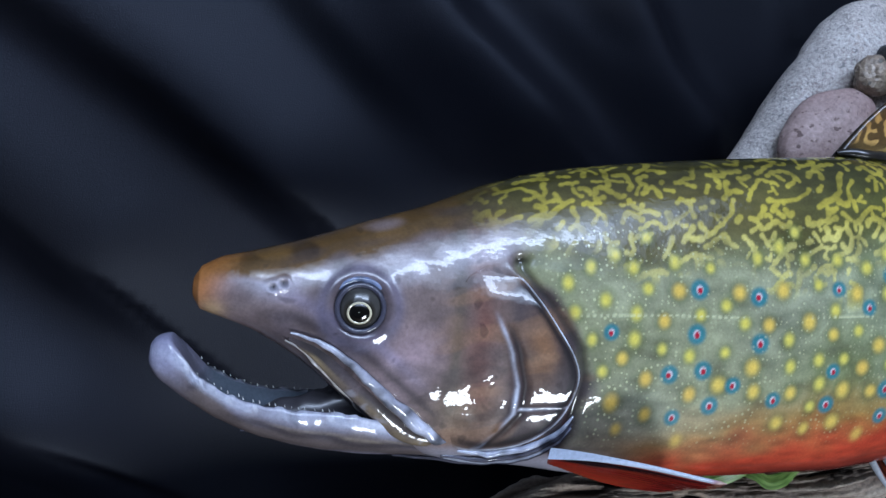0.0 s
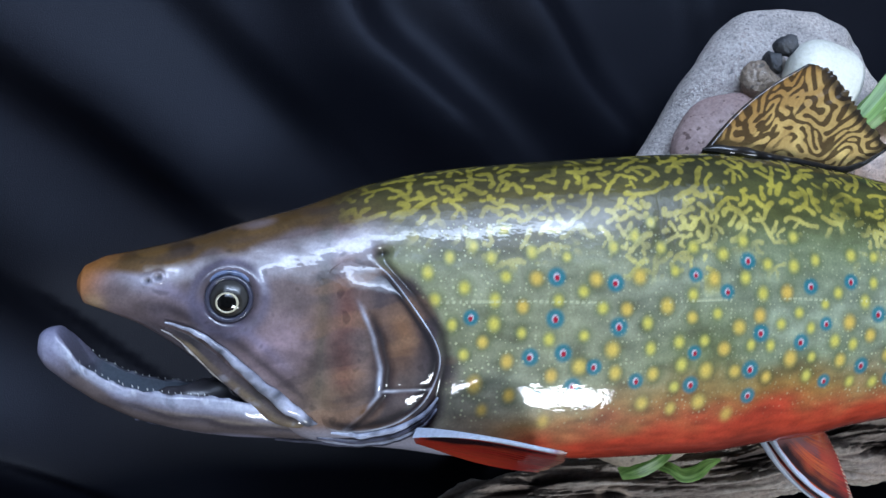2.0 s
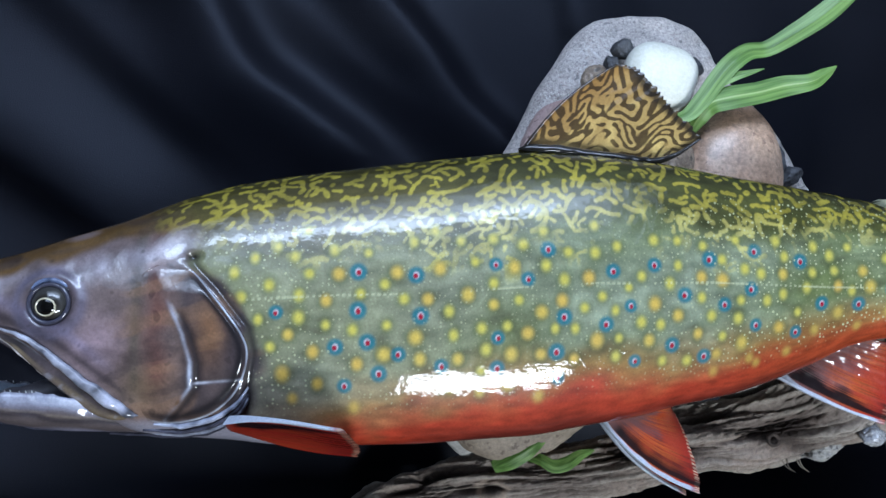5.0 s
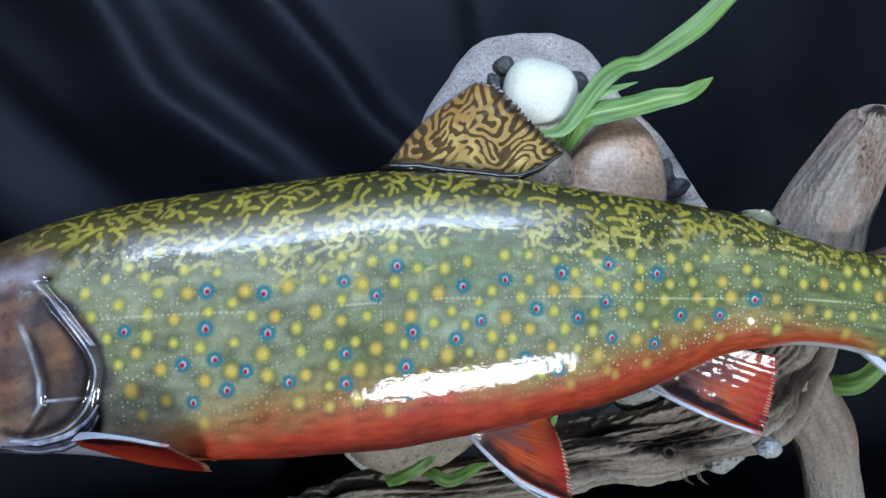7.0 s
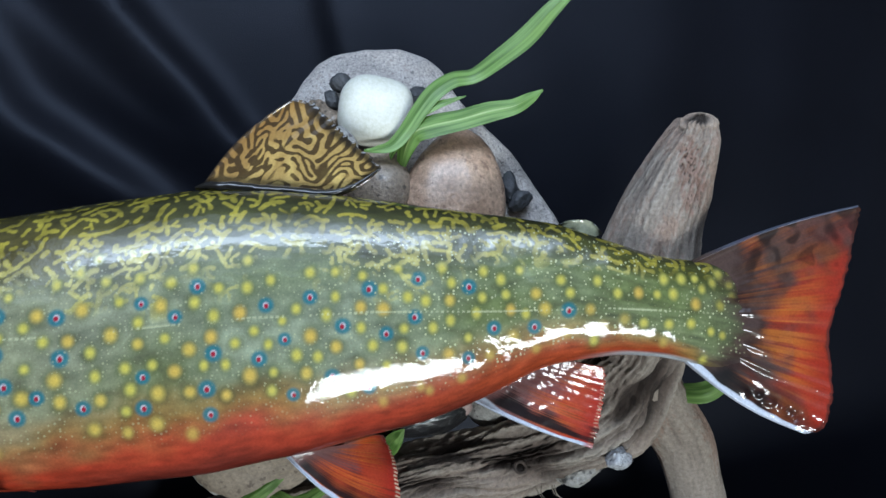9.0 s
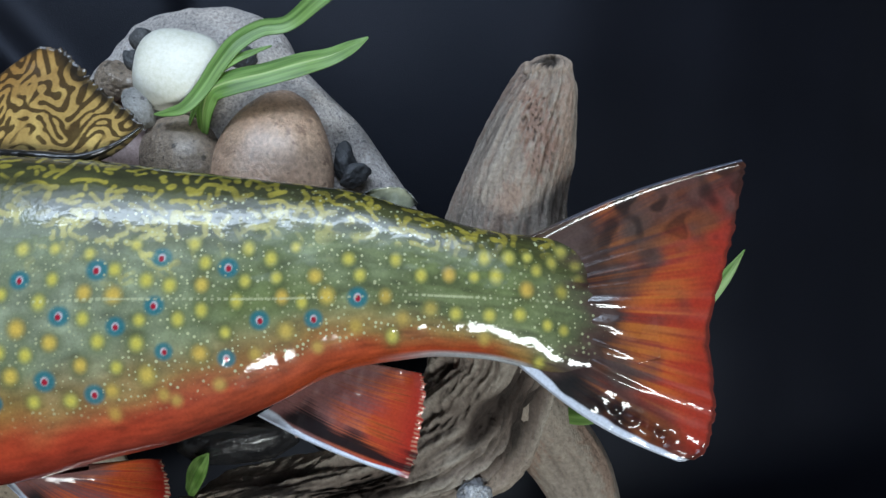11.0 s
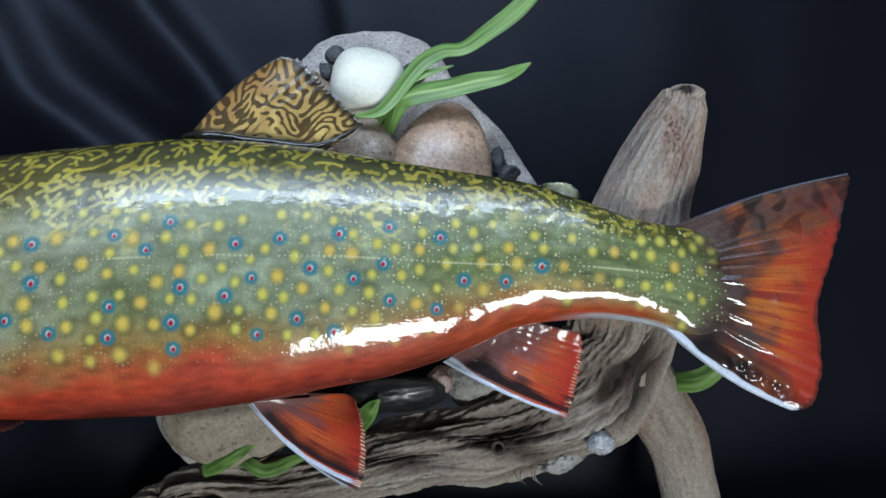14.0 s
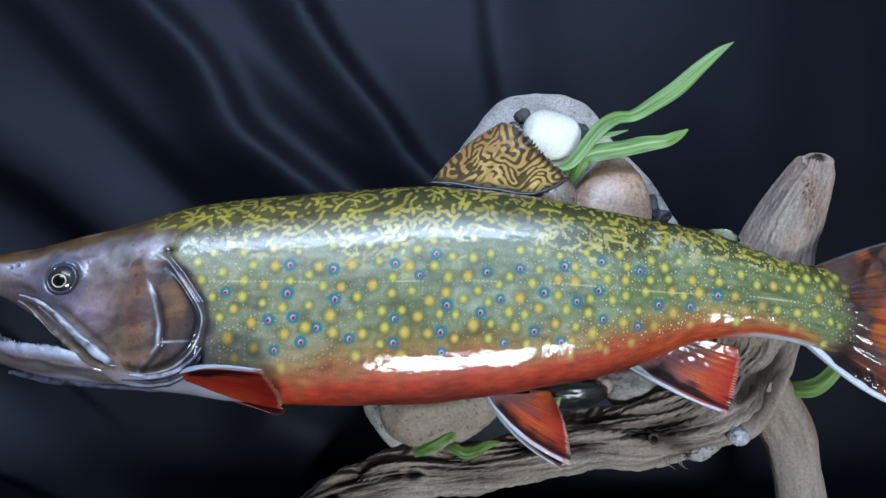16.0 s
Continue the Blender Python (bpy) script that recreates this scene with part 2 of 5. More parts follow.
def wood_material():
    mat, nodes, links, bsdf = material("weathered_driftwood")
    at = nodes.new("ShaderNodeAttribute")
    at.attribute_name = "paint"
    vec = coordinates(nodes, links)
    fine = noise_node(nodes, links, vec, 500, 4, 0.7)
    m = nodes.new("ShaderNodeMixRGB")
    m.blend_type, m.inputs[0].default_value = "OVERLAY", 0.55
    links.new(at.outputs["Color"], m.inputs[1])
    links.new(ramp(nodes, links, fine, [(0.3, (0.25, 0.25, 0.25)), (0.7, (0.75, 0.75, 0.75))]), m.inputs[2])
    links.new(m.outputs[0], bsdf.inputs["Base Color"])
    bsdf.inputs["Roughness"].default_value = 0.75
    grain = noise_node(nodes, links, coordinates(nodes, links, (1, 1, 0.22)), 420, 5, 0.75)
    n1 = bump(nodes, links, bsdf, fine, 0.0011)
    bump(nodes, links, bsdf, grain, 0.0016, 0.8, n1)
    return mat


driftwood_mat = wood_material()


def leaf_material():
    mat, nodes, links, bsdf = material("green_plastic_leaf")
    at = nodes.new("ShaderNodeAttribute")
    at.attribute_name = "paint"
    links.new(at.outputs["Color"], bsdf.inputs["Base Color"])
    bsdf.inputs["Roughness"].default_value = 0.42
    bsdf.inputs["Subsurface Weight"].default_value = 0.15
    bsdf.inputs["Subsurface Radius"].default_value = (0.002, 0.004, 0.001)
    bsdf.inputs["Subsurface Scale"].default_value = 0.5
    vec = coordinates(nodes, links)
    bump(nodes, links, bsdf, noise_node(nodes, links, vec, 600, 3), 0.0001)
    return mat


leaf_green = leaf_material()


# ---- the room and the draped cloth ----
def box(name, lo, hi, mat, label, category="wall"):
    bm = bmesh.new()
    bmesh.ops.create_cube(bm, size=1)
    for v in bm.verts:
        v.co = Vector([(a + b) / 2 + c * (b - a) for a, b, c in zip(lo, hi, v.co)])
    bmesh.ops.bevel(bm, geom=bm.edges[:], offset=0.004, segments=2, affect="EDGES")
    return tagged(part(name, bm_mesh(name, bm, False), mat), label, category, kind="structure")


box("floor", (-1.6, -2.0, -0.06), (2.2, 1.2, 0.0), floor_paint, "brown wooden floor of the room", "floor")
box("ceiling", (-1.6, -2.0, 2.6), (2.2, 1.2, 2.7), wall_paint, "plain grey ceiling of the room", "ceiling")
box("wall_north", (-1.6, 1.10, 0.0), (2.2, 1.20, 2.6), wall_paint, "plain grey wall behind the black cloth")
box("wall_south", (-1.6, -2.1, 0.0), (2.2, -2.0, 2.6), wall_paint, "plain grey wall of the room")
box("wall_west", (-1.7, -2.0, 0.0), (-1.6, 1.2, 2.6), wall_paint, "plain grey wall of the room")
box("wall_east", (2.2, -2.0, 0.0), (2.3, 1.2, 2.6), wall_paint, "plain grey wall of the room")


def ridge(x, z, pts, below, above, height):
    """A fold along a line through the points (x, z), with its own softness on either side of the crest."""
    p = curve_points(pts, 60)
    run = np.gradient(p, axis=0)
    best = np.zeros(x.shape)
    for k, (a, d) in enumerate(zip(p, run)):
        tall = 1 - sm(0.70, 1.0, k / 59)
        dx, dz = x - a[0], z - a[1]
        side = np.where(d[0] * dz - d[1] * dx > 0, above, below)
        best = np.maximum(best, tall * np.exp(-(dx ** 2 + dz ** 2) / side ** 2))
    return height * best


def backdrop():
    """Black cloth: hangs on the wall, folds, and sweeps forward over the shelf."""
    nx, nz = 420, 360
    s = np.linspace(0, 1, nz)
    x, s = np.meshgrid(np.linspace(-0.75, 1.25, nx), s, indexing="ij")
    z = 1.128 + 0.95 * s ** 1.15
    y = 0.390 + 0.20 * (1.43 - z) + 0.20 * 0.06 * np.log1p(np.exp((z - 1.60) / 0.06))
    y = y + 0.25 * 0.05 * np.log1p(np.exp((x - 0.50) / 0.05))
    h = 0.5 * field((256, 256), 14, 5)
    y = y + 0.0022 * sample(h, x * 300, z * 160)
    for pts, below, above, tall in FOLDS:
        y = y - ridge(x, z, pts, below, above, tall)
    P = np.stack([x, y, z], -1)
    # the foot of the cloth lies forward over the shelf
    xs = x[:, :1]
    rows = []
    for k in np.linspace(0, 1, 40)[:-1]:
        yy = 0.27 + k * (y[:, :1] - 0.27)
        zz = 1.128 - 0.002 * math.sin(math.pi * k) + 0.0015 * sample(h, xs * 200, np.full_like(xs, 40 * k))
        rows.append(np.stack([xs, yy, zz], -1))
    P = np.concatenate([*rows, P], 1)
    me = grid_mesh("backdrop_cloth", P)
    return tagged(part("backdrop_cloth", me, cloth_black), "black satin cloth hanging in soft diagonal folds", "cloth", kind="structure")


FOLDS = [
    ([(-0.30, 1.56), (-0.21, 1.50), (-0.127, 1.45), (-0.083, 1.424), (-0.043, 1.395), (0.003, 1.361), (0.05, 1.33)], 0.014, 0.055, 0.022),
    ([(-0.20, 1.64), (-0.114, 1.579), (-0.053, 1.521), (0.002, 1.471), (0.04, 1.438), (0.075, 1.40)], 0.014, 0.030, 0.007),
    ([(-0.09, 1.66), (-0.027, 1.585), (0.025, 1.534), (0.058, 1.481), (0.09, 1.456), (0.12, 1.435), (0.154, 1.413), (0.20, 1.385)], 0.034, 0.018, 0.020),
    ([(-0.03, 1.65), (0.021, 1.588), (0.091, 1.520), (0.142, 1.475), (0.192, 1.442)], 0.020, 0.012, 0.004),
    ([(0.06, 1.66), (0.12, 1.56), (0.173, 1.497), (0.196, 1.466), (0.224, 1.441), (0.241, 1.425), (0.27, 1.40)], 0.030, 0.014, 0.016),
    ([(-0.30, 1.46), (-0.22, 1.40), (-0.162, 1.357), (-0.138, 1.338), (-0.112, 1.318), (-0.05, 1.27)], 0.016, 0.055, 0.020),
    ([(-0.34, 1.36), (-0.24, 1.29), (-0.16, 1.24), (-0.08, 1.20)], 0.020, 0.050, 0.022),
    ([(-0.24, 1.26), (-0.14, 1.205), (-0.04, 1.165), (0.04, 1.15)], 0.020, 0.045, 0.018),
    ([(0.25, 1.75), (0.262, 1.60), (0.275, 1.53), (0.285, 1.47)], 0.012, 0.045, 0.008),
    ([(0.52, 1.75), (0.525, 1.60), (0.51, 1.50), (0.49, 1.42)], 0.048, 0.048, 0.004),
    ([(0.62, 1.60), (0.62, 1.40), (0.60, 1.25)], 0.056, 0.056, 0.010),
    ([(0.70, 1.60), (0.69, 1.40), (0.70, 1.2)], 0.048, 0.048, 0.010),
    ([(0.10, 1.26), (0.25, 1.20), (0.4, 1.18)], 0.032, 0.032, 0.012),
]
backdrop()


def shelf():
    ob = tagged(new("shelf_table"), "dark wooden table under the black cloth", "table", kind="structure")
    bm = bmesh.new()
    bmesh.ops.create_cube(bm, size=1)
    for v in bm.verts:
        v.co = Vector((0.25 + v.co.x * 2.0, 0.56 + v.co.y * 0.58, 1.105 + v.co.z * 0.035))
    bmesh.ops.bevel(bm, geom=bm.edges[:], offset=0.004, segments=2, affect="EDGES")
    part("tabletop", bm_mesh("tabletop", bm, False), table_wood, ob)
    for x in (-0.70, 1.20):
        for y in (0.31, 0.80):
            bm = bmesh.new()
            bmesh.ops.create_cube(bm, size=1)
            for v in bm.verts:
                v.co = Vector((x + v.co.x * 0.05, y + v.co.y * 0.05, 0.545 + v.co.z * 1.085))
            bmesh.ops.bevel(bm, geom=bm.edges[:], offset=0.003, segments=1, affect="EDGES")
            part("leg", bm_mesh("leg", bm, False), table_wood, ob)


shelf()

# ---- the fish ----
TOP = [(-.0370, 1.3310), (-.0364, 1.3352), (-.0345, 1.3385), (-.0288, 1.3419), (-.02, 1.3442), (-.0016, 1.350), (.0177, 1.3577), (.038, 1.3648), (.0592, 1.3747), (.0816, 1.3822),
       (.1054, 1.387), (.1357, 1.3918), (.1623, 1.3957), (.1894, 1.3993), (.2115, 1.402), (.245, 1.4015), (.2803, 1.398), (.3016, 1.3947), (.3299, 1.3904), (.3582, 1.386),
       (.3802, 1.382), (.4024, 1.3741), (.424, 1.366), (.4387, 1.3627), (.455, 1.3612), (.470, 1.3580), (.492, 1.3490)]
BOTTOM = [(-.0370, 1.3310), (-.0364, 1.3275), (-.0340, 1.3240), (-.0252, 1.3209), (-.0177, 1.3183), (-.0079, 1.3128), (.0023, 1.3061), (.0153, 1.2943), (.027, 1.285), (.038, 1.278),
          (.0463, 1.2748), (.0687, 1.2722), (.0829, 1.2712), (.102, 1.2685), (.1317, 1.2678), (.1649, 1.268), (.1909, 1.2695), (.2173, 1.2708), (.2442, 1.2755), (.2650, 1.2785),
          (.2851, 1.2838), (.3127, 1.2890), (.335, 1.296), (.3546, 1.304), (.3689, 1.3115), (.3825, 1.3152), (.4094, 1.3178), (.43, 1.316), (.4426, 1.3125), (.458, 1.3070), (.472, 1.3082), (.492, 1.3150)]
MIDDLE = [(-.045, .232), (-.03, .235), (.0, .241), (.07, .2484), (.1, .2497), (.12, .2501), (.16, .2503), (.2, .251), (.24, .2514), (.27, .2511), (.3, .2506), (.32, .2504), (.34, .2501), (.36, .2488), (.38, .2469), (.4, .2452), (.42, .2441), (.44, .2437), (.46, .2436), (.50, .2340), (.54, .224)]
HALF = [(-.0370, .002), (-.0362, .0055), (-.034, .0088), (-.025, .0125), (-.01, .0175), (.0167, .022), (.05, .0258), (.1, .0284), (.12, .0279), (.16, .0276), (.2, .027), (.24, .0259), (.27, .0246), (.3, .0227), (.32, .021), (.34, .019), (.36, .0171),
        (.38, .0156), (.4, .0147), (.42, .0136), (.44, .0115), (.455, .0088), (.463, .0066), (.470, .0040), (.478, .0018), (.486, .0006), (.492, .0002)]
XS = np.linspace(-0.06, 0.56, 2481)


def smooth_line(pts, fine=4, coarse=16):
    """A profile as a smooth table over XS, kept tight at the snout."""
    v = np.interp(XS, [a for a, _ in pts], [b for _, b in pts])

    def soft(k):
        r = np.exp(-0.5 * (np.arange(-4 * k, 4 * k + 1) / k) ** 2)
        return np.convolve(np.pad(v, 4 * k, mode="edge"), r / r.sum(), "valid")
    w = sm(-0.03, 0.0, XS)
    tight = sm(-0.035, -0.028, XS)
    return (v * (1 - tight) + soft(fine) * tight) * (1 - w) + soft(coarse) * w


TABLES = {"top": smooth_line(TOP), "bottom": smooth_line(BOTTOM), "middle": smooth_line(MIDDLE), "half": smooth_line(HALF)}


def at(name, x):
    return np.interp(x, XS, TABLES[name])


def fullness(x, s):
    """How square the cross-section is, above and below the middle."""
    w = sm(-0.15, 0.15, s)
    return np.interp(x, [.18, .28, .4], [2.2, 2.7, 2.9]) * w + np.interp(x, [.10, .18, .24, .28, .32, .36, .39, .42, .46], [2.2, 2.05, 1.85, 1.74, 1.67, 1.67, 1.88, 1.93, 2.05]) * (1 - w)


def flank(x, z):
    """Depth y of the near side of the fish at (x, z)."""
    t, b = at("top", x), at("bottom", x)
    s = np.clip((z - (t + b) / 2) / np.maximum((t - b) / 2, 1e-4), -1, 1)
    k = fullness(x, s)
    return at("middle", x) - at("half", x) * np.maximum(1 - np.abs(s) ** k, 0) ** (1 / k)


RED_SPOTS = [(104, 26), (128, 12), (132, -4), (137, 27), (137, 43), (141, 14), (146, 1), (154, 9), (161, 42), (163, 25), (172, 4), (195, 47), (196, 16), (196, 3), (209, 41), (218, 54), (222, 10),
             (223, -1), (225, 25), (244, 22), (247, 45), (255, 30), (258, 6), (266, 48), (275, 13), (280, 35), (291, 8), (292, 51), (299, 31), (312, 38), (314, 55), (315, 22), (336, 19),
             (337, 51), (348, 32), (367, 32), (383, 39)]
YELLOW_FORE = [(87, 42), (90, 32), (95, 48), (97, 23), (101, 37), (102, 12), (104, 53), (111, 49), (113, 24), (113, 33), (116, 60), (117, 42), (124, 21), (127, 52), (135, 19), (138, 34), (141, 51), (148, 38), (149, 21), (156, 32), (160, 56), (169, 61), (175, 27), (176, 67), (177, 17), (180, 57), (186, 48), (189, 2), (189, 20), (191, 11), (194, 39), (194, 58), (200, 21), (205, 32), (207, 56)]
YELLOW_MID = [(216, 62), (217, 47), (221, 20), (225, 41), (227, 53), (230, 20), (234, 29), (239, 53), (239, 65), (242, 34), (248, 28), (249, 8), (249, 56), (250, 16), (254, 38), (260, 23), (260, 43), (266, 59), (269, 22), (271, 6), (273, 40), (277, 48), (277, 59), (283, 6), (288, 34), (289, 57), (293, 26), (298, 51), (299, 17), (305, 60), (306, 25), (307, 33), (309, 47), (317, 45), (320, 33)]
YELLOW_AFT = [(325, 60), (328, 36), (329, 53), (336, 28), (340, 39), (343, 46), (344, 58), (352, 54), (354, 47), (361, 58), (363, 38), (380, 53), (384, 47), (395, 25), (397, 52), (406, 46), (418, 32), (425, 45), (429, 52), (430, 31), (433, 45), (438, 52), (441, 31), (445, 52), (448, 14), (448, 47), (451, 27), (454, 50), (457, 25), (457, 39), (458, 54), (463, 49), (464, 43)]
ORANGE_FORE = [(107, 1), (109, 17), (111, -9), (119, 10), (121, -3), (124, 31), (129, 42), (136, -13), (137, 5), (148, 9), (153, 43), (161, 16), (163, 7), (166, 32), (171, 45), (176, -5), (179, 7), (183, 34), (189, -7), (194, 30), (201, -4), (202, 9), (203, 46), (209, 18), (215, -9), (215, 9), (215, 27), (224, 32), (230, 7)]
ORANGE_AFT = [(236, 42), (240, 15), (264, 15), (266, 31), (277, 26), (287, 18), (288, 43), (297, 1), (297, 9), (298, 42), (309, 14), (314, 7), (318, 5), (327, 21), (328, 45), (333, 10), (346, 20), (356, 40), (357, 28), (368, 22), (368, 47), (372, 40), (382, 29), (393, 39), (399, 31), (409, 34), (416, 46), (428, 23), (444, 40)]
LATERAL = [(.06, 1.329), (.0855, 1.3306), (.1221, 1.333), (.1691, 1.3345), (.2051, 1.3376), (.242, 1.3397), (.2931, 1.3407), (.3468, 1.3395), (.4022, 1.3393), (.4526, 1.3356), (.48, 1.334)]


def brush_tracks(length, height, step, seed):
    """Short, bent and forked brush strokes, as on the back of a trout: 1 in the stroke's middle, 0 outside."""
    rng = np.random.default_rng(seed)
    w, h = int(length / step), int(height / step)
    T = np.zeros((h, w))

    def dab(x, y, r):
        k = int(r / step) + 2
        i, j = int(y / step), int(x / step)
        i0, i1, j0, j1 = max(i - k, 0), min(i + k, h), max(j - k, 0), min(j + k, w)
        if i1 > i0 and j1 > j0:
            yy, xx = np.mgrid[i0:i1, j0:j1]
            d = np.hypot(yy * step - y, xx * step - x)
            T[i0:i1, j0:j1] = np.maximum(T[i0:i1, j0:j1], 1 - sm(r * 0.62, r * 1.15, d))

    def busy(x, y):
        i, j = int(y / step), int(x / step)
        return 0 <= i < h and 0 <= j < w and T[i, j] > 0.1

    def stroke(x, y, turn, run, r, fork=True):
        bend = rng.uniform(-90, 90)
        path = []
        for k in range(int(run / 0.0004)):
            ahead = [busy(x + 0.0030 * math.cos(turn + g), y + 0.0030 * math.sin(turn + g)) for g in (-0.7, 0, 0.7)]
            if ahead[0] or ahead[2]:
                turn += 0.22 * (int(ahead[0]) - int(ahead[2]))
            if ahead[1] and rng.random() > 0.80:
                break
            x, y = x + 0.0004 * math.cos(turn), y + 0.0004 * math.sin(turn)
            turn += 0.0004 * (bend + rng.normal(0, 320))
            path.append((x, y, r * (0.95 + 0.2 * math.sin(k * 0.4 + x * 900)), turn))
            if rng.random() < 0.05:
                turn += rng.choice([-1.0, 1.0]) * rng.uniform(0.5, 1.3)
                bend = rng.uniform(-90, 90)
        for px, py, pr, _ in path:
            dab(px, py, pr)
        for k in range(int(len(path) / 14) if fork else 0):
            px, py, pr, turn = path[rng.integers(3, len(path) - 3)]
            side = rng.choice([-1.3, 1.3])
            stroke(px + 0.0022 * math.cos(turn + side), py + 0.0022 * math.sin(turn + side), turn + side, rng.uniform(0.002, 0.006), pr, False)
            dab(px + 0.001 * math.cos(turn + side), py + 0.001 * math.sin(turn + side), pr * 0.9)
    for tries, gap, low, high in ((700, 0.0034, 0.010, 0.026), (2200, 0.0029, 0.005, 0.013), (3000, 0.0027, 0.0015, 0.005)):
        for _ in range(tries):
            x, y = rng.uniform(0, length), rng.uniform(0.0005, height)
            if busy(x, y) or any(busy(x + gap * math.cos(g), y + gap * math.sin(g)) for g in np.arange(0, 6.2, 0.6)):
                continue
            tilt = rng.normal(-0.25, 0.5) if y < 0.55 * height else rng.uniform(-1.5, 1.1)
            dab(x, y, 0.0012)
            stroke(x, y, tilt + (math.pi if rng.random() < 0.5 else 0), rng.uniform(low, high), rng.uniform(0.00092, 0.00135))
    return T


TRACKS = brush_tracks(0.46, 0.066, 0.00025, 21)


def head_edge(z):
    """x at which the head's skin ends and the scales begin."""
    return np.interp(z, [1.26, 1.28, 1.30, 1.31, 1.32, 1.335, 1.345, 1.352, 1.36, 1.37, 1.385], [.085, .09, .093, .0945, .092, .08, .07, .068, .062, .052, .04])


def stamp(c, xs, Z, x0, z0, r, col, soft=0.3, strength=1.0, tall=1.0):
    i0, i1 = np.searchsorted(xs, [x0 - r * 1.1, x0 + r * 1.1])
    if i1 <= i0:
        return
    d = np.hypot(xs[i0:i1, None] - x0, (Z[i0:i1] - z0) / tall)
    k = strength * (1 - sm(r * (1 - soft), r * 1.05, d))
    c[i0:i1] = mix(c[i0:i1], col, k)


def tail_root(X, Z):
    """Dark streaked skin where the flank runs out into the tail's rays, reddening outwards."""
    ang = np.arctan2(Z - 1.337, X - .415)
    far = np.hypot(Z - 1.337, X - .415)
    f = sample(RAY_FAN, ang * 170, far / 0.005) * 0.5 + sample(RAY_FAN, ang * 460 + 90, far / 0.006) * 0.45
    n, n2 = cloud(X, Z, 0.007, 8), cloud(X, Z, 0.0026, 28)
    root = np.broadcast_to(srgb(68, 58, 54), (*X.shape, 3)).copy()
    root = mix(root, srgb(32, 28, 28), np.clip(0.35 + 0.35 * n + 0.2 * f + 0.2 * n2, 0, 1))
    root = mix(root, srgb(128, 78, 46), np.clip(0.30 * f + 0.1 + 0.2 * n, 0, 0.7) * sm(.055, .072, far))
    c = np.broadcast_to(srgb(158, 52, 32), (*X.shape, 3)).copy()
    c = mix(c, srgb(196, 116, 46), np.clip(0.40 + 0.55 * f, 0, 1) * (1 - sm(.076, .102, far + 0.003 * f)))
    c = mix(c, srgb(104, 34, 26), np.clip(0.55 * f - 0.15, 0, 1) * 0.6)
    c = mix(c, root, 0.96 * (1 - sm(.061, .084, far + 0.004 * n + 0.0030 * f)))
    return c, far, root


RAY_FAN = field((64, 512), 2.0, 41)


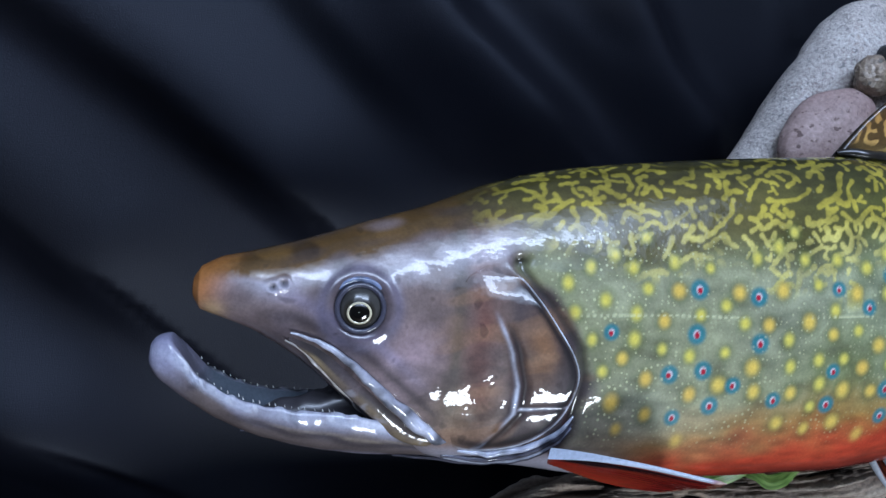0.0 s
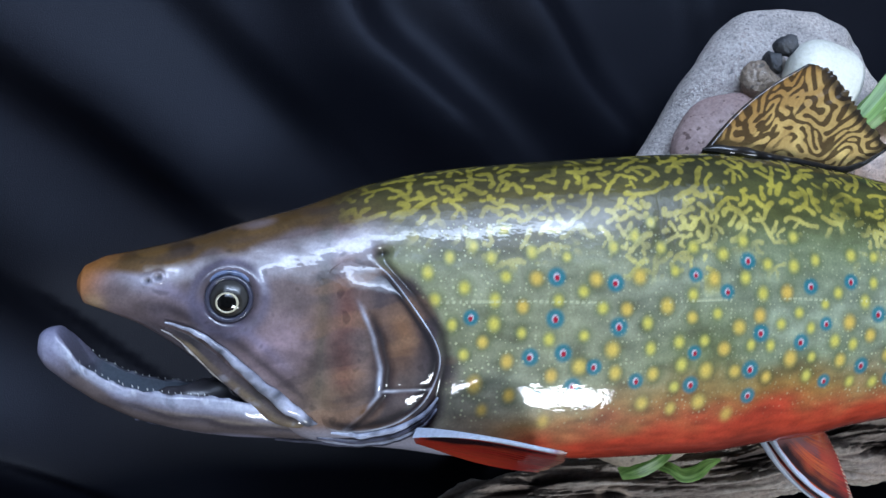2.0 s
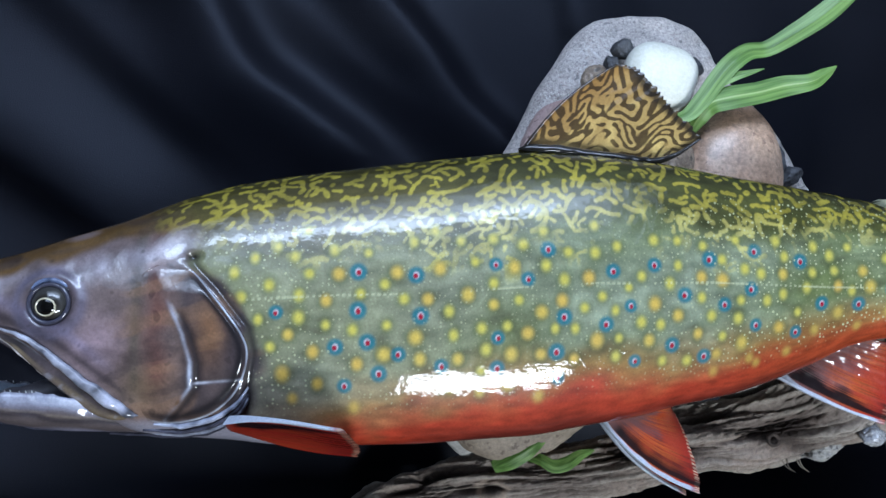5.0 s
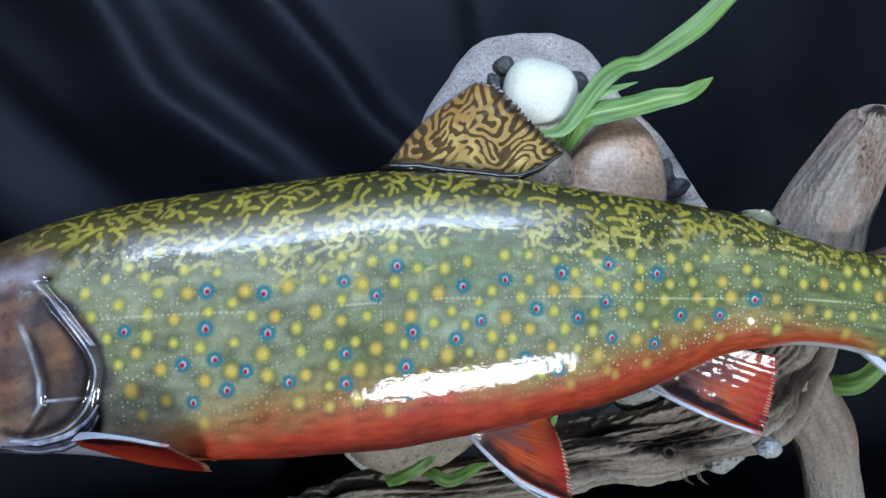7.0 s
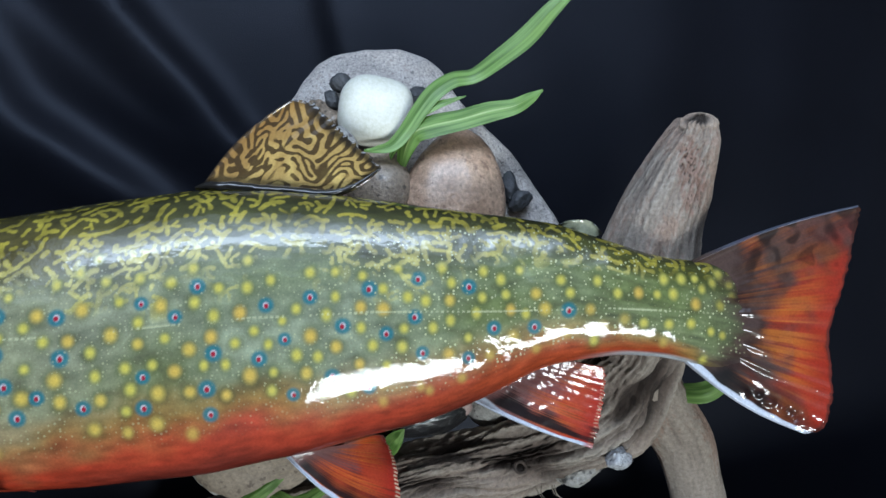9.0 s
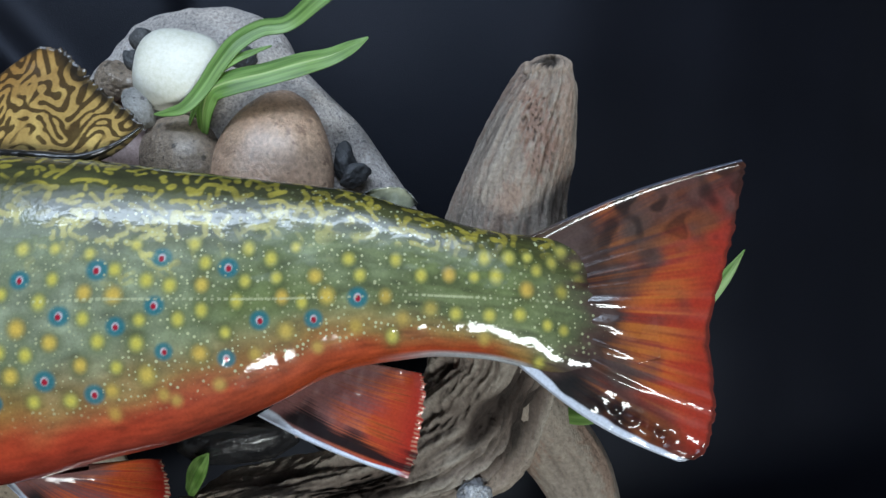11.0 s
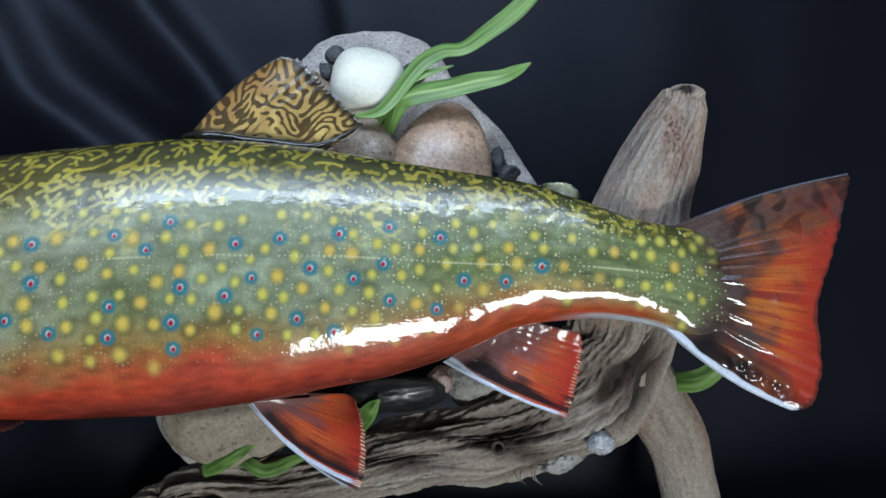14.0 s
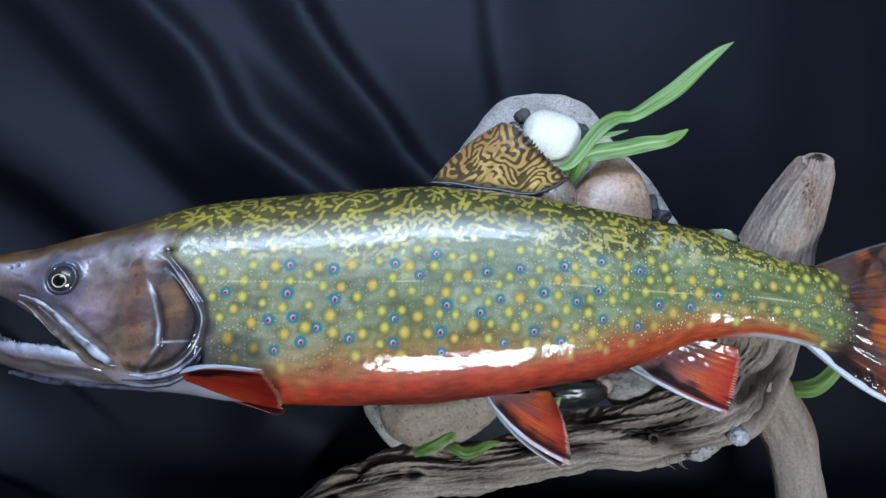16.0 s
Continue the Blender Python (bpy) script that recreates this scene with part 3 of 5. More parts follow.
def body_paint(xs, X, Z, A):
    """Airbrushed colours of the flank, by place."""
    t, b = at("top", X), at("bottom", X)
    q = (Z - b) / np.maximum(t - b, 1e-4)
    v = A * 0.075
    n1, n2 = cloud(X, v, 0.03), cloud(X, v, 0.008, 40)
    olive, pale = srgb(100, 110, 72), srgb(131, 139, 116)
    c = np.broadcast_to(olive, (*X.shape, 3)).copy()
    c = mix(c, pale, np.clip(0.45 + 0.3 * n1, 0, 1) * sm(0.95, 0.55, q))
    c = mix(c, srgb(142, 140, 116), 0.5 * (1 - sm(.14, .25, X)) * sm(0.97, 0.6, q))
    c = mix(c, srgb(95, 105, 52), 0.5 * sm(0.30, 0.42, X))
    # dark back with yellow worm tracks
    back = sm(0.66, 0.80, q + 0.035 * n1)
    c = mix(c, srgb(66, 67, 29), back * 0.93)
    c = mix(c, srgb(82, 70, 34), 0.6 * back * (1 - sm(.13, .24, X)))
    c = mix(c, srgb(40, 40, 14), (0.6 + 0.4 * sm(.13, .24, X)) * sm(0.86, 0.98, q))
    n5 = cloud(X, v, 0.014, 77)
    # distance over the skin from the crest of the back
    na = int(np.argmax(A[0])) + 1
    Yn = flank(X[:, :na], Z[:, :na])
    steps = np.hypot(np.diff(Yn, axis=1), np.diff(Z[:, :na], axis=1))
    U = np.concatenate([np.cumsum(steps[:, ::-1], axis=1)[:, ::-1], np.zeros((len(X), 1))], 1)
    U = np.concatenate([U, U[:, np.clip(((A[0, na:] / math.pi + 0.5) * (na - 1)).astype(int), 0, na - 1)]], 1)
    w = sample(TRACKS, np.clip((X - .02) / 0.00025, 0, 1830), np.clip(U / 0.00025, 0, 262))
    reach = sm(0.65, 0.79, q - 0.06 * (1 - sm(.13, .24, X)) + 0.07 * n1 + 0.04 * n2) * sm(0.035, 0.075, X + 0.006 * n1)
    track = np.clip(w * (1 + 0.12 * SPECK_AT(X, v)) * np.clip(1.15 - 0.25 * n5, 0, 1), 0, 1) * reach * (1 - 0.75 * sm(.405, .435, X) * (1 - sm(0.80, 0.92, q)))
    c = mix(c, mix(np.broadcast_to(srgb(160, 148, 54), c.shape), srgb(184, 176, 104), sm(0.84, 0.70, q)) + 0.10 * (n5 > 0)[..., None] * srgb(60, 30, 20), track * (0.86 - 0.20 * sm(0.90, 1.0, q)) * (1 - sm(.458, .470, X)))
    # belly
    n3 = 0.02 * n1 + 0.012 * n2
    rq = np.interp(X, [.08, .1, .14, .2, .26, .3, .34, .38, .42, .45], [.03, .10, .165, .185, .20, .215, .225, .23, .16, .09])
    amber = (1 - sm(rq * 0.9, rq * (1.8 - 0.1 * sm(.25, .35, X)), q + n3)) * sm(.085, .125, X) * (1 - sm(.44, .47, X))
    c = mix(c, srgb(150, 106, 44), amber * 0.72)
    red = (1 - sm(rq * 0.35, rq * 1.15, q + n3)) * sm(.095, .14, X) * (1 - sm(.425, .45, X))
    hue = sm(.28, .36, X)[..., None]
    c = mix(c, srgb(164, 57, 34) * (1 - hue) + srgb(158, 66, 34) * hue, red)
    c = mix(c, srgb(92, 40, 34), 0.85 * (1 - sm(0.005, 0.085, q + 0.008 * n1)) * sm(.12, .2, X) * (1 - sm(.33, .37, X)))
    c = mix(c, srgb(186, 190, 196), (1 - sm(0.015, 0.05, q)) * sm(.385, .42, X) * (1 - sm(.440, .450, X)))
    # pale grey throat behind the gill
    c = mix(c, srgb(124, 114, 104), 0.6 * (1 - sm(.10, .135, X)) * (1 - sm(.22, .36, q)))
    c = mix(c, srgb(178, 172, 180), 0.9 * (1 - sm(.05, .13, q + 0.01 * n2)) * (1 - sm(.102, .122, X)))
    # mottled scales
    fine = SPECK_AT(X * 0.7, v)
    c = c * (1 + 0.12 * fine + (0.10 * n2 + 0.07 * cloud(X, v, 0.016, 55)) * (0.4 + 0.6 * sm(rq * 0.8, rq * 1.4, q)))[..., None]
    rng = np.random.default_rng(7)
    # yellow spots, then the larger orange ones; those on the belly are faint
    yellow = [(x / 1000, 1.3 + z / 1000) for x, z in YELLOW_FORE + YELLOW_MID + YELLOW_AFT]
    orange = [(x / 1000, 1.3 + z / 1000) for x, z in ORANGE_FORE + ORANGE_AFT]
    reds = [(x / 1000, 1.3 + z / 1000) for x, z in RED_SPOTS]
    taken = yellow + orange + reds
    for x0, z0 in yellow:
        r, tall = rng.uniform(0.0027, 0.0035), rng.uniform(1.0, 1.25)
        stamp(c, xs, Z, x0, z0, r * 1.7, srgb(74, 86, 44), 0.8, 0.55, tall)
        stamp(c, xs, Z, x0, z0, r, srgb(178, 173, 88), 0.75, 0.9, tall)
        stamp(c, xs, Z, x0, z0, r * 0.6, srgb(200, 186, 80), 0.8, 0.8, tall)
    for x0, z0 in orange:
        r, tall, warm = rng.uniform(0.0031, 0.0043), rng.uniform(1.0, 1.2), rng.uniform(0.0, 0.55)
        k = np.interp(x0, XS, TABLES["bottom"])
        faint = 0.45 + 0.55 * sm(0.016, 0.030, z0 - k)
        stamp(c, xs, Z, x0, z0, r * 1.7, srgb(72, 80, 44), 0.8, 0.6 * (2 * faint - 0.9), tall)
        stamp(c, xs, Z, x0, z0, r, srgb(186, 168, 84) * (1 - warm) + srgb(190, 154, 78) * warm, 0.75, 0.92 * faint, tall)
        stamp(c, xs, Z, x0, z0, r * 0.6, srgb(206, 178, 80) * (1 - warm) + srgb(206, 164, 74) * warm, 0.8, 0.8 * faint, tall)
    for x0, z0 in reds:
        k = rng.uniform(0.85, 1.1)
        stamp(c, xs, Z, x0, z0, 0.0042 * k, srgb(34, 108, 122), 0.42, 0.88)
        stamp(c, xs, Z, x0, z0, 0.00152 * k, srgb(206, 198, 206), 0.4, 0.85, 1.15)
        stamp(c, xs, Z, x0 + rng.uniform(-.0003, .0003), z0 - 0.0003, 0.00108 * k, srgb(150, 18, 44), 0.3, 1.0, 1.2)
    # dark root of the tail
    c = mix(c, srgb(58, 54, 46), 0.45 * sm(.440, .468, X + 0.005 * n2))
    c = mix(c, tail_root(X, Z)[0], sm(.457, .474, X + 0.0035 * n2 + 0.002 * n1 + 0.0016 * fine + 0.011 * (1 - sm(0.02, 0.34, q))))
    # lateral line
    lz = np.interp(X, [a for a, _ in LATERAL], [b_ for _, b_ in LATERAL])
    # where the fine pale flecks lie
    flecks = np.clip(0.75 + 0.3 * n1 + 0.3 * n5, 0.25, 1) * np.clip(0.42 + 0.75 * sm(.24, .36, X) + 0.4 * (1 - sm(.10, .14, X)), 0, 1)
    flecks = flecks * sm(0.10, 0.2, q) * (1 - sm(0.74, 0.84, q + 0.04 * n2 - 0.14 * sm(.30, .38, X))) * sm(0.002, 0.006, X - head_edge(Z)) * (1 - sm(.464, .478, X))
    flecks = flecks[..., None]
    for x0, z0 in taken:
        stamp(flecks, xs, Z, x0, z0, 0.0030, np.zeros(1), 0.3, 1.0, 1.1)
    dash = np.clip(0.55 + 0.7 * np.sin(X * 2600) + 0.6 * n2, 0, 1)
    c = mix(c, srgb(196, 198, 160), 0.6 * sm(0.35, 0.8, dash) * (1 - sm(0.0002, 0.0006, np.abs(Z - lz))) * sm(.08, .1, X) * (1 - sm(.44, .46, X)))
    return c, flecks


def SPECK_AT(X, v):
    return sample(SPECK, X / 0.0012, v / 0.0012)


def skin_relief(X, Z):
    """Small lumps of the head's skin."""
    return (0.00013 * cloud(X, Z, 0.011, 9) + 0.00006 * cloud(X, Z, 0.004, 19)) * (1 - sm(.075, .10, X))


def head_paint(X, Z):
    n1, n2, n3 = cloud(X, Z, 0.02, 7), cloud(X, Z, 0.006, 17), cloud(X, Z, 0.0022, 27)
    c = np.broadcast_to(srgb(100, 87, 84), (*X.shape, 3)).copy()
    c = mix(c, srgb(112, 98, 102), np.clip(0.5 + 0.3 * n1 + 0.06 * n2, 0, 1) * 0.65)
    c = mix(c, srgb(114, 86, 62), np.clip(0.10 * n2 + 0.2 * n1 + 0.45, 0, 1) * sm(.034, .052, X) * 0.6)
    c = mix(c, srgb(142, 122, 130), 0.75 * np.exp(-((X - .034) / .011) ** 2 - ((Z - 1.313) / .011) ** 2))
    c = mix(c, srgb(110, 92, 64), 0.6 * np.exp(-((X - .054) / .010) ** 2 - ((Z - 1.296) / .010) ** 2))
    c = mix(c, srgb(98, 64, 56), (0.75 + 0.15 * n2) * np.exp(-((X - .0575) / .0050) ** 2) * sm(1.283, 1.30, Z))
    c = mix(c, srgb(74, 68, 58), (0.75 + 0.15 * n2) * np.exp(-((X - .0495) / .0026) ** 2) * sm(1.29, 1.30, Z))
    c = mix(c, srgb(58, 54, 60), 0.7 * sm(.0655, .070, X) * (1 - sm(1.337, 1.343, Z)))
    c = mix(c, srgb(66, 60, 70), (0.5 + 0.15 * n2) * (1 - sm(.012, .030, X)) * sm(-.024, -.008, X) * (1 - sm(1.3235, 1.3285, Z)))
    c = mix(c, srgb(122, 88, 58), (0.85 + 0.1 * n2) * np.exp(-((X - .0785) / .007) ** 2 - ((Z - 1.316) / .013) ** 2))
    c = mix(c, srgb(50, 44, 48), 0.6 * np.exp(-((X - .0885) / .0040) ** 2))
    c = mix(c, srgb(48, 42, 44), 0.6 * np.exp(-((X - .066) / .010) ** 2 - ((Z - 1.342) / .006) ** 2))
    # grey lilac stripe from the snout past the eye to the nape, partly painted sheen
    band = np.interp(X, [-.035, -.01, .02, .05, .075, .09], [1.331, 1.335, 1.341, 1.348, 1.355, 1.358])
    c = mix(c, srgb(150, 146, 158), (0.55 + 0.2 * n2) * np.exp(-((Z - band) / 0.0052) ** 2) * (0.55 * sm(-.036, -.02, X) + 0.45 * sm(.02, .035, X)))
    c = mix(c, srgb(168, 170, 184), 0.5 * np.exp(-((X + .011) / .007) ** 2 - ((Z - 1.334) / .003) ** 2))
    # jaw furrow drawn as a dark band of painted shade, pale seam under the eye
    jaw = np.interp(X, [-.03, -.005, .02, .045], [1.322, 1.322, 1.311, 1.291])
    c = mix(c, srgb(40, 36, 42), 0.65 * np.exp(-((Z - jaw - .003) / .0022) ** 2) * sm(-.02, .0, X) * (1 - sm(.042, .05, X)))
    c = mix(c, srgb(118, 112, 138), 0.45 * np.exp(-((Z - jaw - .009) / .003) ** 2) * sm(-.02, .0, X) * (1 - sm(.03, .045, X)))
    # olive brown crown, orange snout
    crown = np.interp(X, [-.04, -.02, .0, .02, .04, .06, .09], [1.333, 1.3365, 1.3405, 1.3455, 1.3535, 1.3610, 1.3640])
    c = mix(c, srgb(84, 63, 36), sm(-0.0022, 0.0030, Z - crown + 0.0012 * n2))
    c = mix(c, srgb(60, 50, 24), 0.55 * sm(0.02, .07, X) * sm(0.0, 0.006, Z - crown))
    c = mix(c, srgb(112, 84, 44), 0.4 * sm(0.2, 1.2, n1) * sm(0.0, 0.005, Z - crown))
    c = mix(c, srgb(44, 34, 22), 0.65 * sm(0.7, 1.5, n2 + 0.3 * n1) * sm(0.0, 0.006, Z - crown))
    c = mix(c, srgb(150, 98, 50), 1 - sm(-.034, -.018, X + 0.30 * (1.335 - Z) + 0.0012 * n1))
    c = mix(c, srgb(186, 160, 118), 0.6 * np.exp(-((X + .030) / .004) ** 2 - ((Z - 1.3245) / .003) ** 2))
    # eye socket darkened, shade put into the skin's colour
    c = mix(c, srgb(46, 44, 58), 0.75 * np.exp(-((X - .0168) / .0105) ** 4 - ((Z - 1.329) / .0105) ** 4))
    c = mix(c, srgb(96, 92, 112), 0.6 * np.exp(-((np.hypot(X - .0168, Z - 1.329) - .0125) / .0022) ** 2))
    # smudges drawn back and down, then dark spatter
    wisp = cloud(0.5 * X + 0.9 * Z, 2.2 * (Z - 0.4 * X), 0.009, 37)
    c = mix(c, srgb(54, 47, 50), 0.42 * sm(0.4, 1.5, wisp + 0.2 * n2) * sm(-.015, .0, X))
    c = mix(c, srgb(134, 104, 80), 0.34 * sm(0.4, 1.5, -wisp + 0.2 * n2) * sm(.035, .05, X))
    c = mix(c, srgb(150, 142, 156), 0.35 * sm(0.9, 1.8, n1 - 0.5 * wisp) * sm(-.015, .005, X) * (1 - sm(.04, .06, X)))
    c = mix(c, srgb(26, 22, 22), 0.45 * sm(1.6, 2.5, n3 + 0.3 * n2))
    return 1.08 * c * (1 + 0.08 * n2 + 0.07 * n3)[..., None]


def fish_body(fish):
    lead = np.linspace(0, 1, 60)[:-1] ** 2 * 0.03
    xs = np.concatenate([-0.0370 + lead, np.linspace(-0.0070, 0.4915, 1240)])
    na, nb = 310, 24
    a = np.concatenate([np.linspace(-math.pi / 2, math.pi / 2, na), np.linspace(math.pi / 2, 1.5 * math.pi, nb + 2)[1:-1]])
    X = np.repeat(xs[:, None], len(a), 1)
    t, b = at("top", xs)[:, None], at("bottom", xs)[:, None]
    s = np.sin(a)[None]
    Z = (t + b) / 2 + (t - b) / 2 * s
    near = np.cos(a)[None] >= -1e-9
    full = fullness(xs[:, None], s)
    bulge = np.maximum(1 - np.abs(s) ** full, 0) ** (1 / full)
    Y = at("middle", xs)[:, None] + at("half", xs)[:, None] * np.where(near, -bulge, bulge)
    A = np.where(near, a[None], math.pi - a[None]) + 0 * X
    q = (Z - b) / np.maximum(t - b, 1e-4)
    edge = head_edge(Z)
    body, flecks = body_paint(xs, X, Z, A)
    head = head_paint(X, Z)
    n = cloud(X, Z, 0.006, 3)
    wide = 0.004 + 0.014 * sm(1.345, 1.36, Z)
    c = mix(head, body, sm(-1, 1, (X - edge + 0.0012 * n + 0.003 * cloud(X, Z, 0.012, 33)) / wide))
    # snout's underside painted dark for the shade of the open mouth
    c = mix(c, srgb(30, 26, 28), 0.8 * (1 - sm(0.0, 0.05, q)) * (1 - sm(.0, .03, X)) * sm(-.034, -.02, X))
    # pale throat below the gill, with its glints painted in
    c = mix(c, srgb(156, 154, 168), 0.85 * (1 - sm(0.04, 0.11, q)) * sm(.03, .05, X) * (1 - sm(.1, .12, X)))
    # relief: socket round the eye, brow, nostril, jaw furrow, faint lumps
    de = np.hypot(X - .0168, (Z - 1.3292))
    Y = Y + np.where(near, 0.0022 * np.exp(-(de / 0.0085) ** 4) - 0.0010 * np.exp(-((de - 0.0105) / 0.0022) ** 2), 0)
    for nx_, nz_ in ((-.0078, 1.3350), (-.0112, 1.3336)):
        dn = np.hypot(X - nx_, Z - nz_)
        Y = Y + np.where(near, 0.0013 * np.exp(-(dn / 0.0010) ** 2) - 0.0006 * np.exp(-((dn - 0.0018) / 0.0008) ** 2), 0)
        c = mix(c, srgb(28, 26, 30), np.exp(-(dn / 0.0009) ** 2) * near)
    Y = Y + np.where(near, skin_relief(X, Z) * np.minimum(1, 3 * bulge), 0)
    # the uneven skin of the narrowing flank
    Y = Y + np.where(near, (0.00013 * cloud(X, Z, 0.0075, 61) + 0.00004 * cloud(X, Z, 0.003, 62)) * sm(.315, .355, X) * np.minimum(1, 2 * bulge), 0)
    # the groove behind the gill, with its shade painted in
    Y = Y + np.where(near, 0.0015 * np.exp(-((X - edge - .001) / .0022) ** 2) * sm(1.276, 1.284, Z) * (1 - sm(1.345, 1.352, Z)), 0)
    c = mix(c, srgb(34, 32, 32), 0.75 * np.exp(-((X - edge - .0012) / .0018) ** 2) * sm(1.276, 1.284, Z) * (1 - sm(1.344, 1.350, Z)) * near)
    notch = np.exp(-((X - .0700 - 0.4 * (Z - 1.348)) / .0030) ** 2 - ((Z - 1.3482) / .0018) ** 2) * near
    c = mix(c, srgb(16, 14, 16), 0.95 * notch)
    Y = Y + 0.0015 * notch
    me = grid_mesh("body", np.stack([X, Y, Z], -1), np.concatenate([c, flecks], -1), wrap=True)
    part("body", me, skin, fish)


def patch(name, outline, lift, colour, mat, parent, label="", rows=90, around=260, edge=0.12):
    """A plate that lies on the flank: lift(x, z) is how far it stands off; its rim turns in."""
    o = curve_points(list(outline) + [outline[0]], around + 1)[:-1]
    mid_ = o.mean(0)
    r = np.concatenate([np.linspace(0.0005, 1, rows), [1.0, 0.985]])
    X = mid_[0] + r[:, None] * (o[None, :, 0] - mid_[0])
    Z = mid_[1] + r[:, None] * (o[None, :, 1] - mid_[1])
    L = lift(X, Z) * (1 - 0.55 * sm(1 - edge, 1, np.minimum(r, 1))[:, None] ** 2)
    L[-2] = L[-3] * 0.3
    L[-1] = -0.003
    Y = flank(X, Z) - L
    me = grid_mesh(name, np.stack([X, Y, Z], -1), colour(X, Z, r[:, None] + 0 * X), wrap=True)
    return part(name, me, mat, parent, label)


def tube(name, pts, mat, parent, colour, n=60, m=14, flat=1.0, label=""):
    P, a = tube_points(pts, n, m, flat)
    c = np.broadcast_to(colour, (*P.shape[:2], 3)).copy()
    c = c * np.clip(1 + 0.30 * cloud(P[..., 0], P[..., 2], 0.006, 5) + 0.25 * cloud(P[..., 0], P[..., 2], 0.002, 6), 0.25, 1.6)[..., None]
    P = P + 0.00014 * cloud(P[..., 0], P[..., 2], 0.003, 15)[..., None]
    return part(name, grid_mesh(name, P, c, wrap=True), mat, parent, label)


def on_flank(pts, off):
    """Rows (x, z, radius) laid on the flank, standing off by off."""
    return [(x, float(flank(np.array(x), np.array(z))) - off, z, r) for x, z, r in pts]


def fish_head(fish):
    gill = [(.058, 1.3455), (.0645, 1.3455), (.0705, 1.3425), (.0760, 1.3368), (.0846, 1.3262), (.0912, 1.3167), (.0935, 1.3088), (.0912, 1.2987), (.0862, 1.2906), (.077, 1.2838), (.064, 1.2805), (.053, 1.282),
            (.0465, 1.290), (.0455, 1.305), (.0475, 1.325), (.051, 1.340)]

    def lift(X, Z):
        h = -0.00012 + 0.0027 * sm(.0475, .074, X) * (1 - 0.9 * sm(1.333, 1.343, Z)) - skin_relief(X, Z)
        pre = np.interp(Z, [1.282, 1.289, 1.296, 1.306, 1.317, 1.327, 1.334], [.060, .0662, .0712, .0714, .0684, .0636, .060])
        h = h + 0.0007 * np.exp(-((X - pre) / .0016) ** 2) * sm(1.334, 1.322, Z) - 0.0006 * np.exp(-((X - pre - .003) / .0018) ** 2) * sm(1.334, 1.322, Z)
        sub = 1.2975 + 0.08 * (X - .072)
        h = h - 0.0005 * np.exp(-((Z - sub) / .0012) ** 2) * sm(.0715, .074, X)
        return h - 0.0002 * cloud(X, Z, 0.007, 31) * sm(.05, .06, X)

    def colour(X, Z, r):
        c = head_paint(X, Z)
        pre = np.interp(Z, [1.282, 1.289, 1.296, 1.306, 1.317, 1.327, 1.334], [.060, .0662, .0712, .0714, .0684, .0636, .060])
        c = mix(c, srgb(176, 180, 196), (0.8 + 0.3 * cloud(X, Z, 0.004, 88)) * np.exp(-((X - pre) / .0009) ** 2) * sm(1.332, 1.322, Z))
        # grooves by the ridge and inside the rim darkened: painted shade and black border
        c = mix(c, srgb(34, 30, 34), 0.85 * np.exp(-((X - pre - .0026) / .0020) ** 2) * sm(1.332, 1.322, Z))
        sub = 1.2975 + 0.08 * (X - .072)
        c = mix(c, srgb(176, 178, 190), (0.7 + 0.3 * cloud(X, Z, 0.004, 89)) * np.exp(-((Z - sub) / .0005) ** 2) * sm(.0715, .074, X))
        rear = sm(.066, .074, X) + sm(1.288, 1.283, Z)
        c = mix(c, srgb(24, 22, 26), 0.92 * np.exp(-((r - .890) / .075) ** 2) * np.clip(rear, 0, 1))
        return mix(c, srgb(176, 182, 196), (0.75 + 0.3 * cloud(X, Z, 0.004, 87)) * sm(.970, .985, r) * np.clip(rear, 0, 1))
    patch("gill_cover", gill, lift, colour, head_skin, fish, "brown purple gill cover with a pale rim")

    # cheek bone of the upper jaw with its pale upper rim
    jaw = on_flank([(-.005, 1.3175, .0012), (.004, 1.3135, .0028), (.014, 1.3055, .0040), (.025, 1.2965, .0044), (.035, 1.2885, .0044), (.043, 1.2855, .0034), (.047, 1.2852, .0008)], -0.0008)
    P, a = tube_points(jaw, 90, 24, 0.55)
    c = head_paint(P[..., 0], P[..., 2])
    g = cloud(P[..., 0], P[..., 2], 0.004, 44)
    c = mix(c, srgb(52, 48, 50), 0.75 + 0.2 * g)
    line = np.interp(P[..., 0], [v[0] for v in jaw], [v[2] for v in jaw])
    c = mix(c, srgb(118, 104, 84), (0.75 + 0.25 * g) * sm(-.0008, -.0024, P[..., 2] - line))
    c = mix(c, srgb(150, 150, 160), 0.5 * sm(0.6, 1.4, cloud(P[..., 0], P[..., 2], 0.0018, 46)) * sm(-.0014, -.0026, P[..., 2] - line))
    maxilla = part("maxilla", grid_mesh("maxilla", P, c, wrap=True), head_skin, fish, "brown upper jaw blade")
    tube("rim", on_flank([(-.0045, 1.3195, .0003), (.006, 1.3165, .0009), (.018, 1.3085, .0015), (.028, 1.2998, .0021), (.038, 1.2915, .0025), (.0465, 1.2855, .0018), (.050, 1.2842, .0003)], 0.0013), head_skin, maxilla,
         srgb(146, 148, 162), 90, 12, 0.8, "pale blue grey rim")
    tube("lip_edge", on_flank([(-.006, 1.3168, .0002), (-.001, 1.3135, .0005), (.005, 1.3085, .0006), (.012, 1.3017, .0006), (.0175, 1.2957, .0005), (.021, 1.2925, .0002)], 0.0012), head_skin, maxilla, srgb(176, 172, 170), 80, 8, 1.0, "thin pale beaded lip edge")
